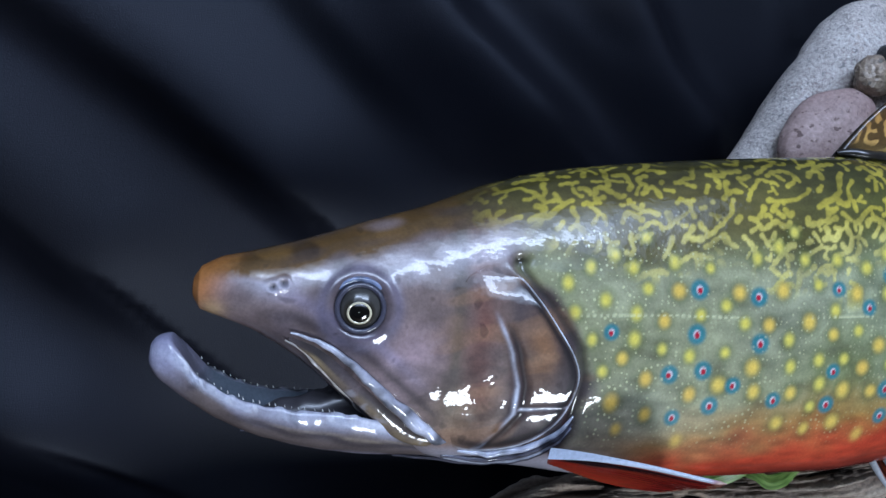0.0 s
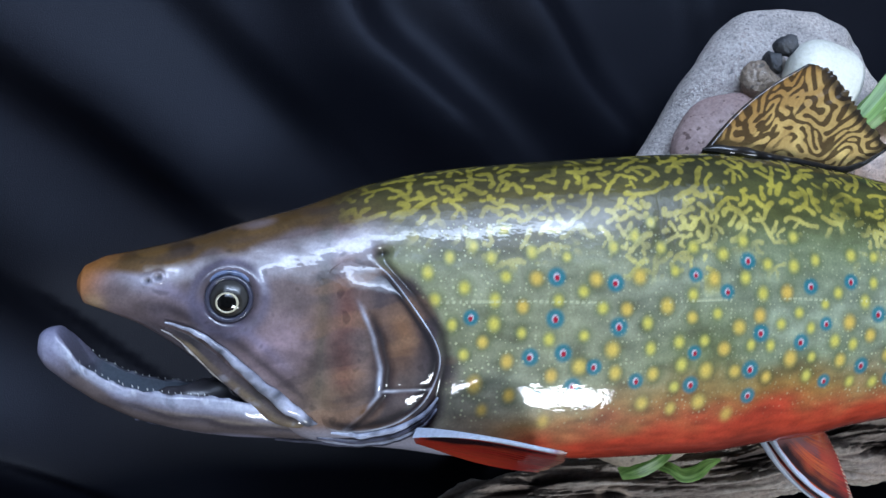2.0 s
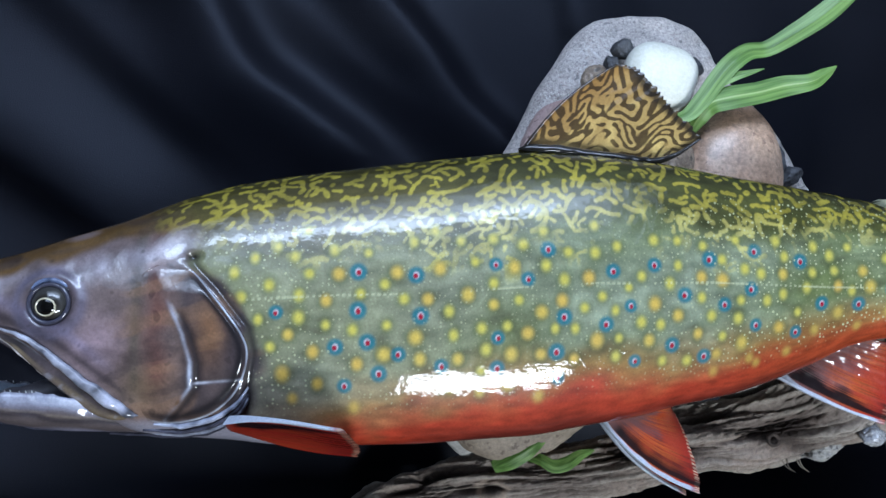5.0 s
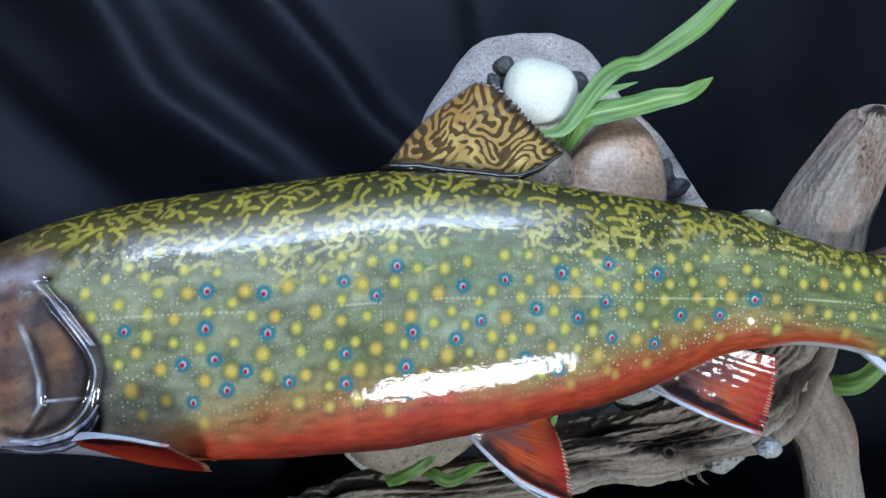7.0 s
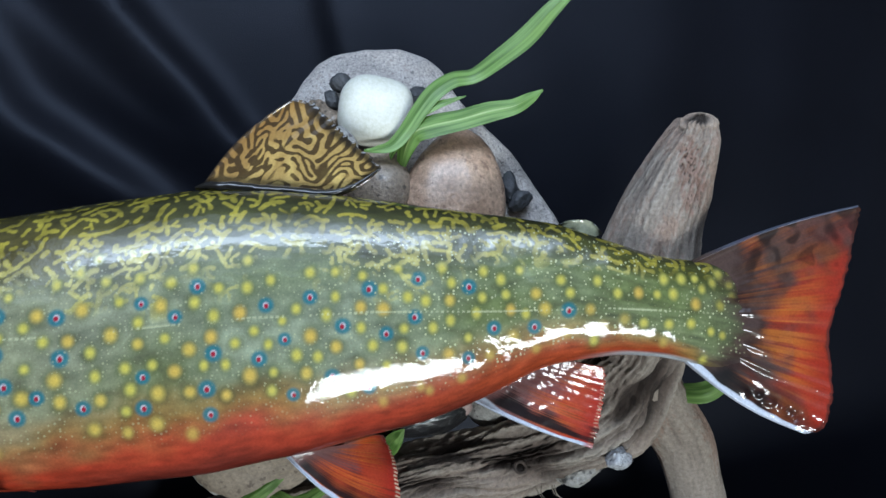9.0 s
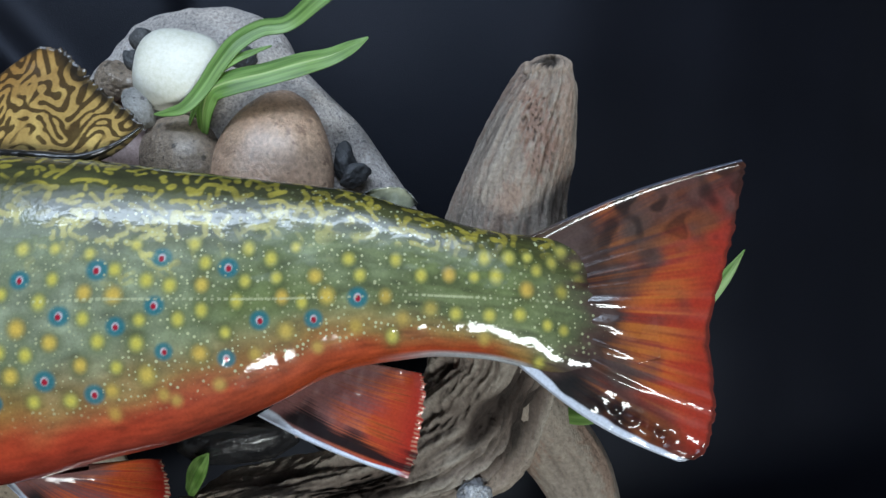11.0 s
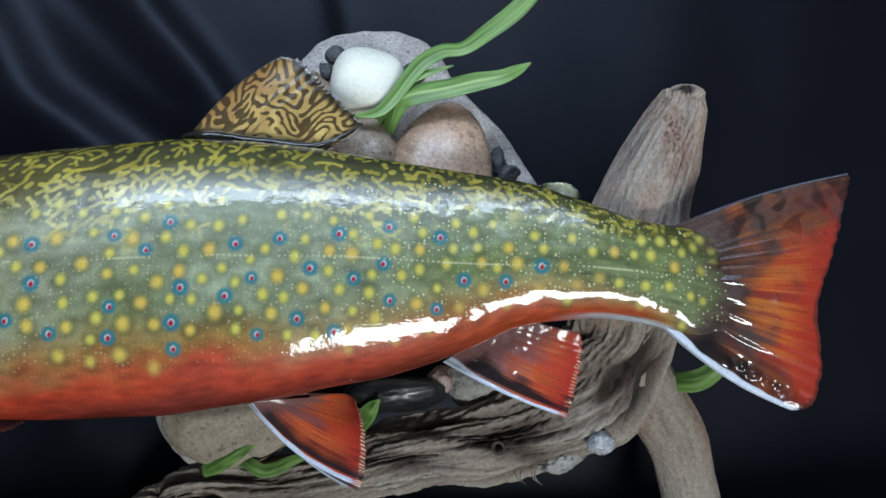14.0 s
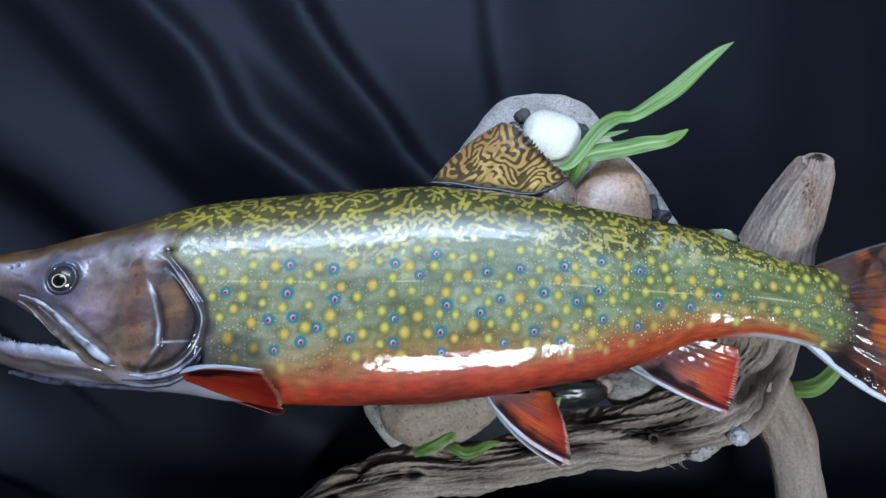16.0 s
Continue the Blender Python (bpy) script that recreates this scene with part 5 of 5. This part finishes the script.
# ---- stones ----
def rock(name, place, radii, mat, label, turn=(0, 0, 0), seed=0, lump=0.10, fine=0.02, corner=0.0, group="", cat="stone", taper=0.0, square=2.0):
    """A worn stone: a ball pushed in and out by noise; corner flattens it into facets."""
    bm = bmesh.new()
    bmesh.ops.create_icosphere(bm, subdivisions=5, radius=1)
    rng = random.Random(seed)
    planes = [Vector((rng.gauss(0, 1), rng.gauss(0, 1), rng.gauss(0, 1))).normalized() for _ in range(9)]
    shift = Vector((rng.uniform(0, 50), rng.uniform(0, 50), rng.uniform(0, 50)))
    for v in bm.verts:
        d = v.co.normalized()
        k = 1 + lump * noise.noise(d * 1.1 + shift) * 1.6 + fine * noise.fractal(d * 5 + shift, 0.8, 2.1, 4)
        for n in planes:
            f = d.dot(n)
            if corner and f > 0.80 - 0.1 * corner:
                k = min(k, k * (1 - corner) + corner * (0.80 - 0.05 * corner) / f * k)
        k *= (abs(d.x) ** square + abs(d.y) ** square + abs(d.z) ** square) ** (-1 / square)
        v.co = Vector((d.x * radii[0] * (1 - taper * d.z), d.y * radii[1], d.z * radii[2])) * k
    ob = part(name, bm, mat)
    ob.matrix_world = pose(*place, *turn)
    return tagged(ob, label, cat, group)


def slab():
    """The large upright granite slab behind the fish."""
    o = curve_points([(.198, 1.388), (.2105, 1.409), (.2210, 1.4265), (.2298, 1.4432), (.2380, 1.4602), (.2480, 1.4760), (.2588, 1.4896), (.2695, 1.4980), (.2845, 1.5015), (.3016, 1.5026), (.3150, 1.5016), (.3295, 1.4945), (.3395, 1.4850), (.3490, 1.4696), (.3633, 1.4508), (.3785, 1.4318), (.3908, 1.4148),
                      (.4000, 1.3980), (.412, 1.375), (.405, 1.335), (.35, 1.315), (.27, 1.312), (.212, 1.345), (.198, 1.388)], 301)[:-1]
    m = np.array([.305, 1.41])
    r = np.concatenate([np.linspace(0.01, 0.90, 60), 0.90 + 0.10 * np.sin(np.linspace(0, math.pi / 2, 16))[1:], 0.90 + 0.10 * np.cos(np.linspace(0, math.pi / 2, 10))[1:], np.linspace(0.89, 0.02, 14)])
    dy = np.concatenate([np.full(60, -1.0), -np.cos(np.linspace(0, math.pi / 2, 16))[1:], np.sin(np.linspace(0, math.pi / 2, 10))[1:], np.full(14, 1.0)])
    X = m[0] + r[:, None] * (o[None, :, 0] - m[0])
    Z = m[1] + r[:, None] * (o[None, :, 1] - m[1])
    Y = 0.319 + 0.012 * dy[:, None] - 0.010 * (dy[:, None] < 0.5) * (1 - np.minimum(r, 1)[:, None] ** 2) + np.interp(X, [.21, .23, .245, .262], [.008, .005, .002, 0])
    Y = Y + 0.0012 * cloud(X, Z, 0.02, 4) + 0.0005 * cloud(X, Z, 0.005, 14)
    X = X + 0.0010 * cloud(Z, X, 0.02, 24)
    me = grid_mesh("granite_slab", np.stack([X, Y, Z], -1), None, wrap=True)
    tagged(part("granite_slab", me, granite), "large grey granite slab standing behind the fish", "stone")


slab()
rock("white_pebble", (.2955, .2860, 1.4535), (.0203, .0120, .0192), white_stone, "smooth white pebble glued on the granite slab", (0, 10, 0), 3, 0.05, 0.008, 0.0, "pebbles on the slab", taper=0.03, square=2.7)
rock("tan_pebble", (.3385, .292, 1.4050), (.0285, .019, .0400), tan_stone, "large smooth tan pebble behind the fish's back", (0, 6, 0), 5, 0.05, 0.008, 0.0, "pebbles on the slab", taper=0.16)
rock("brown_pebble", (.2975, .290, 1.4120), (.0180, .0125, .0225), brown_stone, "rounded brown grey pebble behind the dorsal fin", (0, -5, 0), 8, 0.08, 0.012, 0.2, "pebbles on the slab")
rock("pink_pebble", (.2480, .300, 1.4215), (.0225, .013, .0285), pink_stone, "pinkish stone leaning on the granite slab", (0, 48, 0), 11, 0.08, 0.012, 0.2, "pebbles on the slab")
rock("pink_pebble", (.2700, .297, 1.4150), (.0190, .011, .0150), pink_stone, "pinkish stone wedged behind the dorsal fin", (0, 10, 0), 12, 0.08, 0.02, 0.3, "pebbles on the slab")
rock("dark_pebble", (.2778, .2890, 1.4705), (.0070, .006, .0062), dark_stone, "small dark slate chip on the slab", (0, 20, 0), 14, 0.12, 0.04, 0.6, "dark chips")
rock("dark_pebble", (.2718, .2920, 1.4625), (.0042, .006, .0068), dark_stone, "small dark slate chip on the slab", (0, -20, 0), 15, 0.12, 0.04, 0.6, "dark chips")
rock("rough_pebble", (.2648, .2930, 1.4520), (.0110, .009, .0100), brown_stone, "rough dark grey chip on the slab", (0, 30, 0), 16, 0.15, 0.07, 0.3, "dark chips")
rock("grey_pebble", (.2791, .2830, 1.4345), (.0060, .006, .0115), ash_stone, "small pale grey chip beside the white pebble", (0, -35, 0), 18, 0.10, 0.05, 0.5, "dark chips")
rock("dark_pebble", (.3215, .300, 1.4665), (.0080, .006, .0065), dark_stone, "small dark slate chip under the leaves", (0, 15, 0), 19, 0.12, 0.05, 0.6, "dark chips")
rock("dark_pebble", (.3708, .2990, 1.4125), (.0060, .006, .0098), dark_stone, "dark grey slate chip beside the tan pebble", (0, -12, 0), 20, 0.12, 0.08, 0.9, "dark chips")
rock("dark_pebble", (.3755, .2962, 1.4045), (.0085, .006, .0055), dark_stone, "dark grey slate chip beside the tan pebble", (0, -25, 0), 21, 0.12, 0.08, 0.9, "dark chips")
rock("beige_rock", (.2290, .328, 1.2700), (.0440, .020, .0270), beige_stone, "flat beige rock lying on the driftwood", (0, -4, 0), 24, 0.10, 0.03, 0.6, "rocks on the driftwood")
rock("ash_rock", (.1960, .350, 1.2620), (.0150, .010, .0280), ash_stone, "thin pale grey rock edge behind the beige rock", (0, -38, 0), 26, 0.08, 0.04, 0.7, "rocks on the driftwood")
rock("black_pebble", (.3180, .330, 1.2840), (.0300, .018, .0125), black_stone, "glossy black pebble on the driftwood", (0, -6, 0), 28, 0.10, 0.03, 0.4, "rocks on the driftwood")
rock("ash_rock", (.3650, .338, 1.2900), (.0235, .016, .0160), ash_stone, "pale grey rock on the driftwood", (0, 12, 0), 30, 0.12, 0.04, 0.6, "rocks on the driftwood")
rock("pink_pebble", (.3415, .328, 1.2915), (.0085, .0085, .0085), pink_stone, "small reddish stone beside the grey rock", (0, 0, 0), 31, 0.10, 0.04, 0.5, "rocks on the driftwood")
rock("ash_rock", (.3870, .330, 1.2790), (.0090, .008, .0070), ash_stone, "small grey stone wedged on the driftwood", (0, 0, 0), 32, 0.12, 0.05, 0.6, "rocks on the driftwood")
rock("quartz_rock", (.4245, .3050, 1.2595), (.0092, .0055, .0052), quartz, "milky quartz lump under the driftwood", (0, -12, 0), 34, 0.30, 0.12, 0.9, "rocks on the driftwood")
rock("ash_rock", (.4060, .3270, 1.2490), (.0145, .009, .0068), ash_stone, "dull grey rock wedged under the driftwood", (0, -12, 0), 35, 0.25, 0.12, 0.9, "rocks on the driftwood")


# ---- driftwood ----
def limb(name, pts, parent, seed, n=260, m=170, flat=0.85, warm=0.0, twist=0.6, gouge=1.0, label="", hollow=None, rot=None):
    """A weathered limb: rings along a line, grooved along the grain."""
    P, a = tube_points(pts, n, m, flat)
    c0 = curve_points(pts, n)
    along = np.concatenate([[0], np.cumsum(np.linalg.norm(np.diff(c0[:, :3], axis=0), axis=1))])[:, None]
    A = a[None] / (2 * math.pi) + twist * along
    g1 = sample(field((512, 256), 3.0, seed), A * 512, along / 0.0011 * 0.32)
    g2 = sample(field((512, 512), 1.6, seed + 1), A * 1024, along / 0.0011 * 0.25)
    g3 = sample(field((256, 128), 5.0, seed + 2), A * 128, along / 0.0011 * 0.5)
    out = P - c0[:, None, :3]
    r = np.linalg.norm(out, axis=2, keepdims=True)
    out = out / np.maximum(r, 1e-6)
    g4 = sample(field((256, 128), 4.0, seed + 3), A * 160 + 30, along / 0.0011 * 0.38)
    pits = sample(field((512, 512), 1.3, seed + 4), A * 640, along / 0.0011 * 1.6)
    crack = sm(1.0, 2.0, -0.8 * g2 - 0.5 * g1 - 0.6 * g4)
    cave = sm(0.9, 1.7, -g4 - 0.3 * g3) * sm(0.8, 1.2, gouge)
    calm = min(1, 0.3 + gouge)
    push = 0.0012 * calm ** 2 * g3 + gouge * (0.0010 * g4 + 0.0008 * g1 + 0.0004 * g2 - 0.0016 * crack - 0.0022 * cave) - 0.0007 * calm * sm(1.0, 2.0, pits)
    P = P + out * (push * np.minimum(r[..., 0] / 0.010, 1))[..., None]
    c = np.broadcast_to(srgb(132, 119, 110), (*P.shape[:2], 3)).copy()
    c = mix(c, srgb(178, 168, 156), np.clip(0.45 * calm * g1 + 0.25 * calm * g2 + 0.2, 0, 1))
    c = mix(c, srgb(92, 81, 72), np.clip(-0.5 * g2 - 0.3 * g1 - 0.1, 0, 1) * min(1, 0.35 + 0.65 * gouge))
    c = mix(c, srgb(168, 155, 142), np.clip(2.2 * warm + 0.25 * g3, 0, 0.85))
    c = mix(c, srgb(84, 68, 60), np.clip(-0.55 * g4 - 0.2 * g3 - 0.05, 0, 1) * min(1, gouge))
    c = mix(c, srgb(150, 108, 88), 0.45 * sm(0.3, 1.4, g3 + 0.5 * pits) * min(1, warm * 4))
    c = mix(c, srgb(62, 50, 44), 0.5 * calm ** 2 * sm(1.2, 2.2, pits))
    # cracks and caves also darkened, their shade put into the colour
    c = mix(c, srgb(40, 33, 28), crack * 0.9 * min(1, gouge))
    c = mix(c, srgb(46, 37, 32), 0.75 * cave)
    if rot:
        patchy = np.exp(-((P[..., 0] - rot[0]) / 0.0075) ** 2 - ((P[..., 2] - rot[1]) / 0.017) ** 2) * (1 + 0.45 * g3 + 0.4 * pits) * (P[..., 1] < .27)
        c = mix(c, srgb(140, 104, 90), 0.6 * sm(0.25, 0.8, patchy))
        bite = sm(0.7, 1.5, -sample(field((512, 512), 1.5, seed + 6), A * 900, along / 0.0011 * 2.6)) * sm(0.2, 0.6, patchy)
        c = mix(c, srgb(48, 34, 30), 0.8 * bite)
        P = P - out * (0.0011 * bite + 0.0004 * sm(0.3, 0.9, patchy))[..., None]
    if hollow:
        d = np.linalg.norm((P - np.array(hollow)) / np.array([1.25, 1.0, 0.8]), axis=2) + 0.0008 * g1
        # dark inside the hollow is painted shade; its rim is paler
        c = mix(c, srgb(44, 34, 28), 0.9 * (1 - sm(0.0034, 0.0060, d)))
        c = mix(c, srgb(186, 166, 146), 0.6 * np.exp(-((d - 0.0068) / 0.0014) ** 2))
        P = P - out * (0.0036 * (1 - sm(0.0018, 0.0058, d)) - 0.0010 * np.exp(-((d - 0.0074) / 0.0014) ** 2))[..., None]
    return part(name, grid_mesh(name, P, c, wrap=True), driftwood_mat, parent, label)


def driftwood():
    wood = tagged(new("driftwood"), "weathered grey brown driftwood holding the fish and stones", "driftwood")
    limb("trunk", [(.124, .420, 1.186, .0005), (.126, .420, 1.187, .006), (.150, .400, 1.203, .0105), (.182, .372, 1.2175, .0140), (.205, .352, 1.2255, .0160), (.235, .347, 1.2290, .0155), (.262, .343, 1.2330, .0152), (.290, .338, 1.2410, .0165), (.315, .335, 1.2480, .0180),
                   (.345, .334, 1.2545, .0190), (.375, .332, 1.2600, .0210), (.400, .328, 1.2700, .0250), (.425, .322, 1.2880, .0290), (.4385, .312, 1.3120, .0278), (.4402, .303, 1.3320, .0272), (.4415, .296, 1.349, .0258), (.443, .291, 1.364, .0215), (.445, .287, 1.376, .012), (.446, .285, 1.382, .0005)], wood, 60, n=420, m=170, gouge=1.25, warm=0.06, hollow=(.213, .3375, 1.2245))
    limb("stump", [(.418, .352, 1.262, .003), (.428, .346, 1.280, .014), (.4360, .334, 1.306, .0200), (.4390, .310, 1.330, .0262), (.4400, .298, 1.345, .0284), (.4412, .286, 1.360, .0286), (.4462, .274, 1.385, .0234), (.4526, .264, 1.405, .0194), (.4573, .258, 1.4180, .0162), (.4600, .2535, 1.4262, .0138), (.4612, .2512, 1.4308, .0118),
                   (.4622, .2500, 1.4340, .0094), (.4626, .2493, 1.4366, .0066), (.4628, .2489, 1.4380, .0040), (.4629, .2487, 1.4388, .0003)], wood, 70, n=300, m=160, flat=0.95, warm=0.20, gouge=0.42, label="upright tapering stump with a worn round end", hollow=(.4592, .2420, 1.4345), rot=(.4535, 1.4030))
    limb("leg", [(.428, .322, 1.312, .003), (.440, .320, 1.306, .013), (.452, .325, 1.298, .0180), (.466, .333, 1.280, .0190), (.4790, .339, 1.2600, .0180), (.4860, .345, 1.2370, .0168), (.4900, .350, 1.2150, .0165), (.4920, .355, 1.190, .0165), (.494, .360, 1.150, .016), (.495, .362, 1.127, .016)], wood, 80, n=200, m=120,
         flat=0.95, warm=0.45, gouge=0.2, label="smooth tan branch reaching down")
    limb("foot", [(.205, .362, 1.222, .010), (.195, .385, 1.20, .012), (.185, .395, 1.17, .012), (.18, .395, 1.127, .012)], wood, 90, n=80, m=80, gouge=0.6)
    # a small knot and a hollow rim
    tube("knot", [(.3725 + .0032 * math.cos(k), .3155, 1.2555 + .0030 * math.sin(k), .0011) for k in np.linspace(0, 2 * math.pi, 24)], driftwood_mat, wood, srgb(70, 60, 54), 60, 10)
    rng = np.random.default_rng(4)
    for k in range(4):
        x = rng.uniform(.372, .395)
        tube("splinter", [(x, .325, 1.243, .0004), (x + rng.uniform(-.003, .003), .322, 1.239, .0003), (x + rng.uniform(-.0035, .0035), .320, 1.2375 + rng.uniform(-.002, .002), .00005)], driftwood_mat, wood, srgb(150, 138, 124), 14, 6)


driftwood()


# ---- grass blades ----
def blade(name, pts, parent, seed, tilt, tone, pale):
    """A ribbed ribbon leaf along (x, y, z, half width); tilt leans its face back, pale lightens its midrib."""
    c = curve_points(pts, 120)
    along = np.gradient(c[:, :3], axis=0)
    along /= np.linalg.norm(along, axis=1)[:, None]
    side = np.cross(along, [0, 1.0, 0])
    side /= np.linalg.norm(side, axis=1)[:, None]
    deep = np.cross(side, along)
    m = 29
    v = np.linspace(-1, 1, m)
    w = np.maximum(1.08 * c[:, 3], 5e-5)[:, None, None]
    ribs = 0.00005 * np.cos(v * 9 * math.pi)
    prof = -0.20 * (1 - np.abs(v)) ** 1.2
    lean = np.linspace(tilt, tilt * 0.3, 120)[:, None, None]
    P = c[:, None, :3] + w * v[None, :, None] * (side[:, None] * np.cos(lean) + deep[:, None] * np.sin(lean)) + deep[:, None] * (w[..., 0] * prof[None] + ribs[None])[..., None]
    back = P + deep[:, None] * 0.0005
    n = sample(field((128, 128), 3, seed), v[None] * 30 + 0 * w[..., 0], np.arange(120)[:, None] * 0.5 + 0 * v[None])
    col = np.broadcast_to(srgb(104, 138, 68), (120, m, 3)).copy()
    col = mix(col, srgb(130, 162, 90), np.clip(0.35 + 0.25 * n + 0.14 * np.cos(v * 9 * math.pi)[None], 0, 1))
    rib = np.exp(-(v / 0.06) ** 2)[None] * sm(4, 16, np.arange(120))[:, None] * (1 - sm(85, 108, np.arange(120)))[:, None]
    col = mix(col, srgb(70, 102, 40), np.clip(0.15 - 0.3 * n + tone - 0.14 * np.cos(v * 9 * math.pi)[None] + (0 if pale else 0.5) * rib, 0, 1))
    col = mix(col, srgb(176, 194, 128), (0.85 if pale else 0.0) * rib)
    me = grid_mesh(name, np.concatenate([P, back[:, ::-1]], 1), np.concatenate([col, col[:, ::-1]], 1), wrap=True)
    return part(name, me, leaf_green, parent)


def tuft(label, blades, seed):
    ob = tagged(new("grass_tuft"), label, "grass", "artificial grass tufts")
    for k, (pts, tilt, tone, pale) in enumerate(blades):
        blade("blade", pts, ob, seed + k, tilt, tone, pale)
    return ob


tuft("green plastic grass blades growing between the pebbles", [
    ([(.2895, .2755, 1.4285, .0006), (.2960, .273, 1.4282, .0022), (.3045, .271, 1.4298, .0036), (.3120, .270, 1.4375, .0042), (.3198, .268, 1.4485, .0046), (.3275, .2668, 1.4575, .0049), (.3375, .268, 1.4645, .0047), (.3491, .269, 1.4672, .0043), (.3615, .264, 1.4742, .0049),
      (.3760, .2586, 1.4842, .0053), (.3890, .252, 1.4965, .0042), (.4010, .248, 1.5070, .0026), (.4105, .246, 1.5135, .0003)], 0.4, 0.0, False),
    ([(.3090, .282, 1.4220, .0026), (.3120, .274, 1.4300, .0046), (.3164, .270, 1.4362, .0058), (.3259, .267, 1.4388, .0062), (.3408, .266, 1.4417, .0057), (.3553, .266, 1.4458, .0055), (.3683, .2635, 1.4478, .0042), (.3776, .265, 1.4530, .0030), (.3852, .266, 1.4580, .0004)], 0.3, 0.0, True),
    ([(.3020, .282, 1.4240, .0012), (.309, .275, 1.4350, .0030), (.3170, .270, 1.4445, .0032), (.3270, .267, 1.4495, .0026), (.3360, .265, 1.4520, .0014), (.3435, .264, 1.4540, .0003)], 0.7, 0.15, False),
], 100)
tuft("short green plastic grass blades lying on the driftwood", [
    ([(.2120, .326, 1.2400, .0030), (.2200, .322, 1.2450, .0052), (.2290, .320, 1.2505, .0050), (.2380, .321, 1.2560, .0030), (.2440, .323, 1.2590, .0006)], 0.3, 0.2, False),
    ([(.2300, .326, 1.2460, .0020), (.2380, .321, 1.2450, .0030), (.2450, .320, 1.2415, .0034), (.2530, .320, 1.2430, .0034), (.2610, .322, 1.2470, .0026), (.2700, .325, 1.2490, .0006)], 0.5, 0.0, False),
], 120)
tuft("short green plastic grass blade behind the pelvic fin", [
    ([(.2920, .330, 1.2600, .0030), (.2980, .318, 1.2680, .0046), (.3030, .312, 1.2745, .0040), (.3075, .308, 1.2800, .0004)], 0.3, 0.15, False),
], 130)
tuft("green plastic grass blades curling behind the tail fin", [
    ([(.4620, .330, 1.2950, .0030), (.4720, .318, 1.2925, .0052), (.4810, .312, 1.2925, .0056), (.4900, .310, 1.2970, .0050), (.5000, .306, 1.3080, .0044), (.5150, .300, 1.3220, .0040), (.5290, .294, 1.3360, .0036), (.5400, .287, 1.3490, .0026), (.5475, .280, 1.3605, .0002)], 0.3, 0.05, False),
], 140)
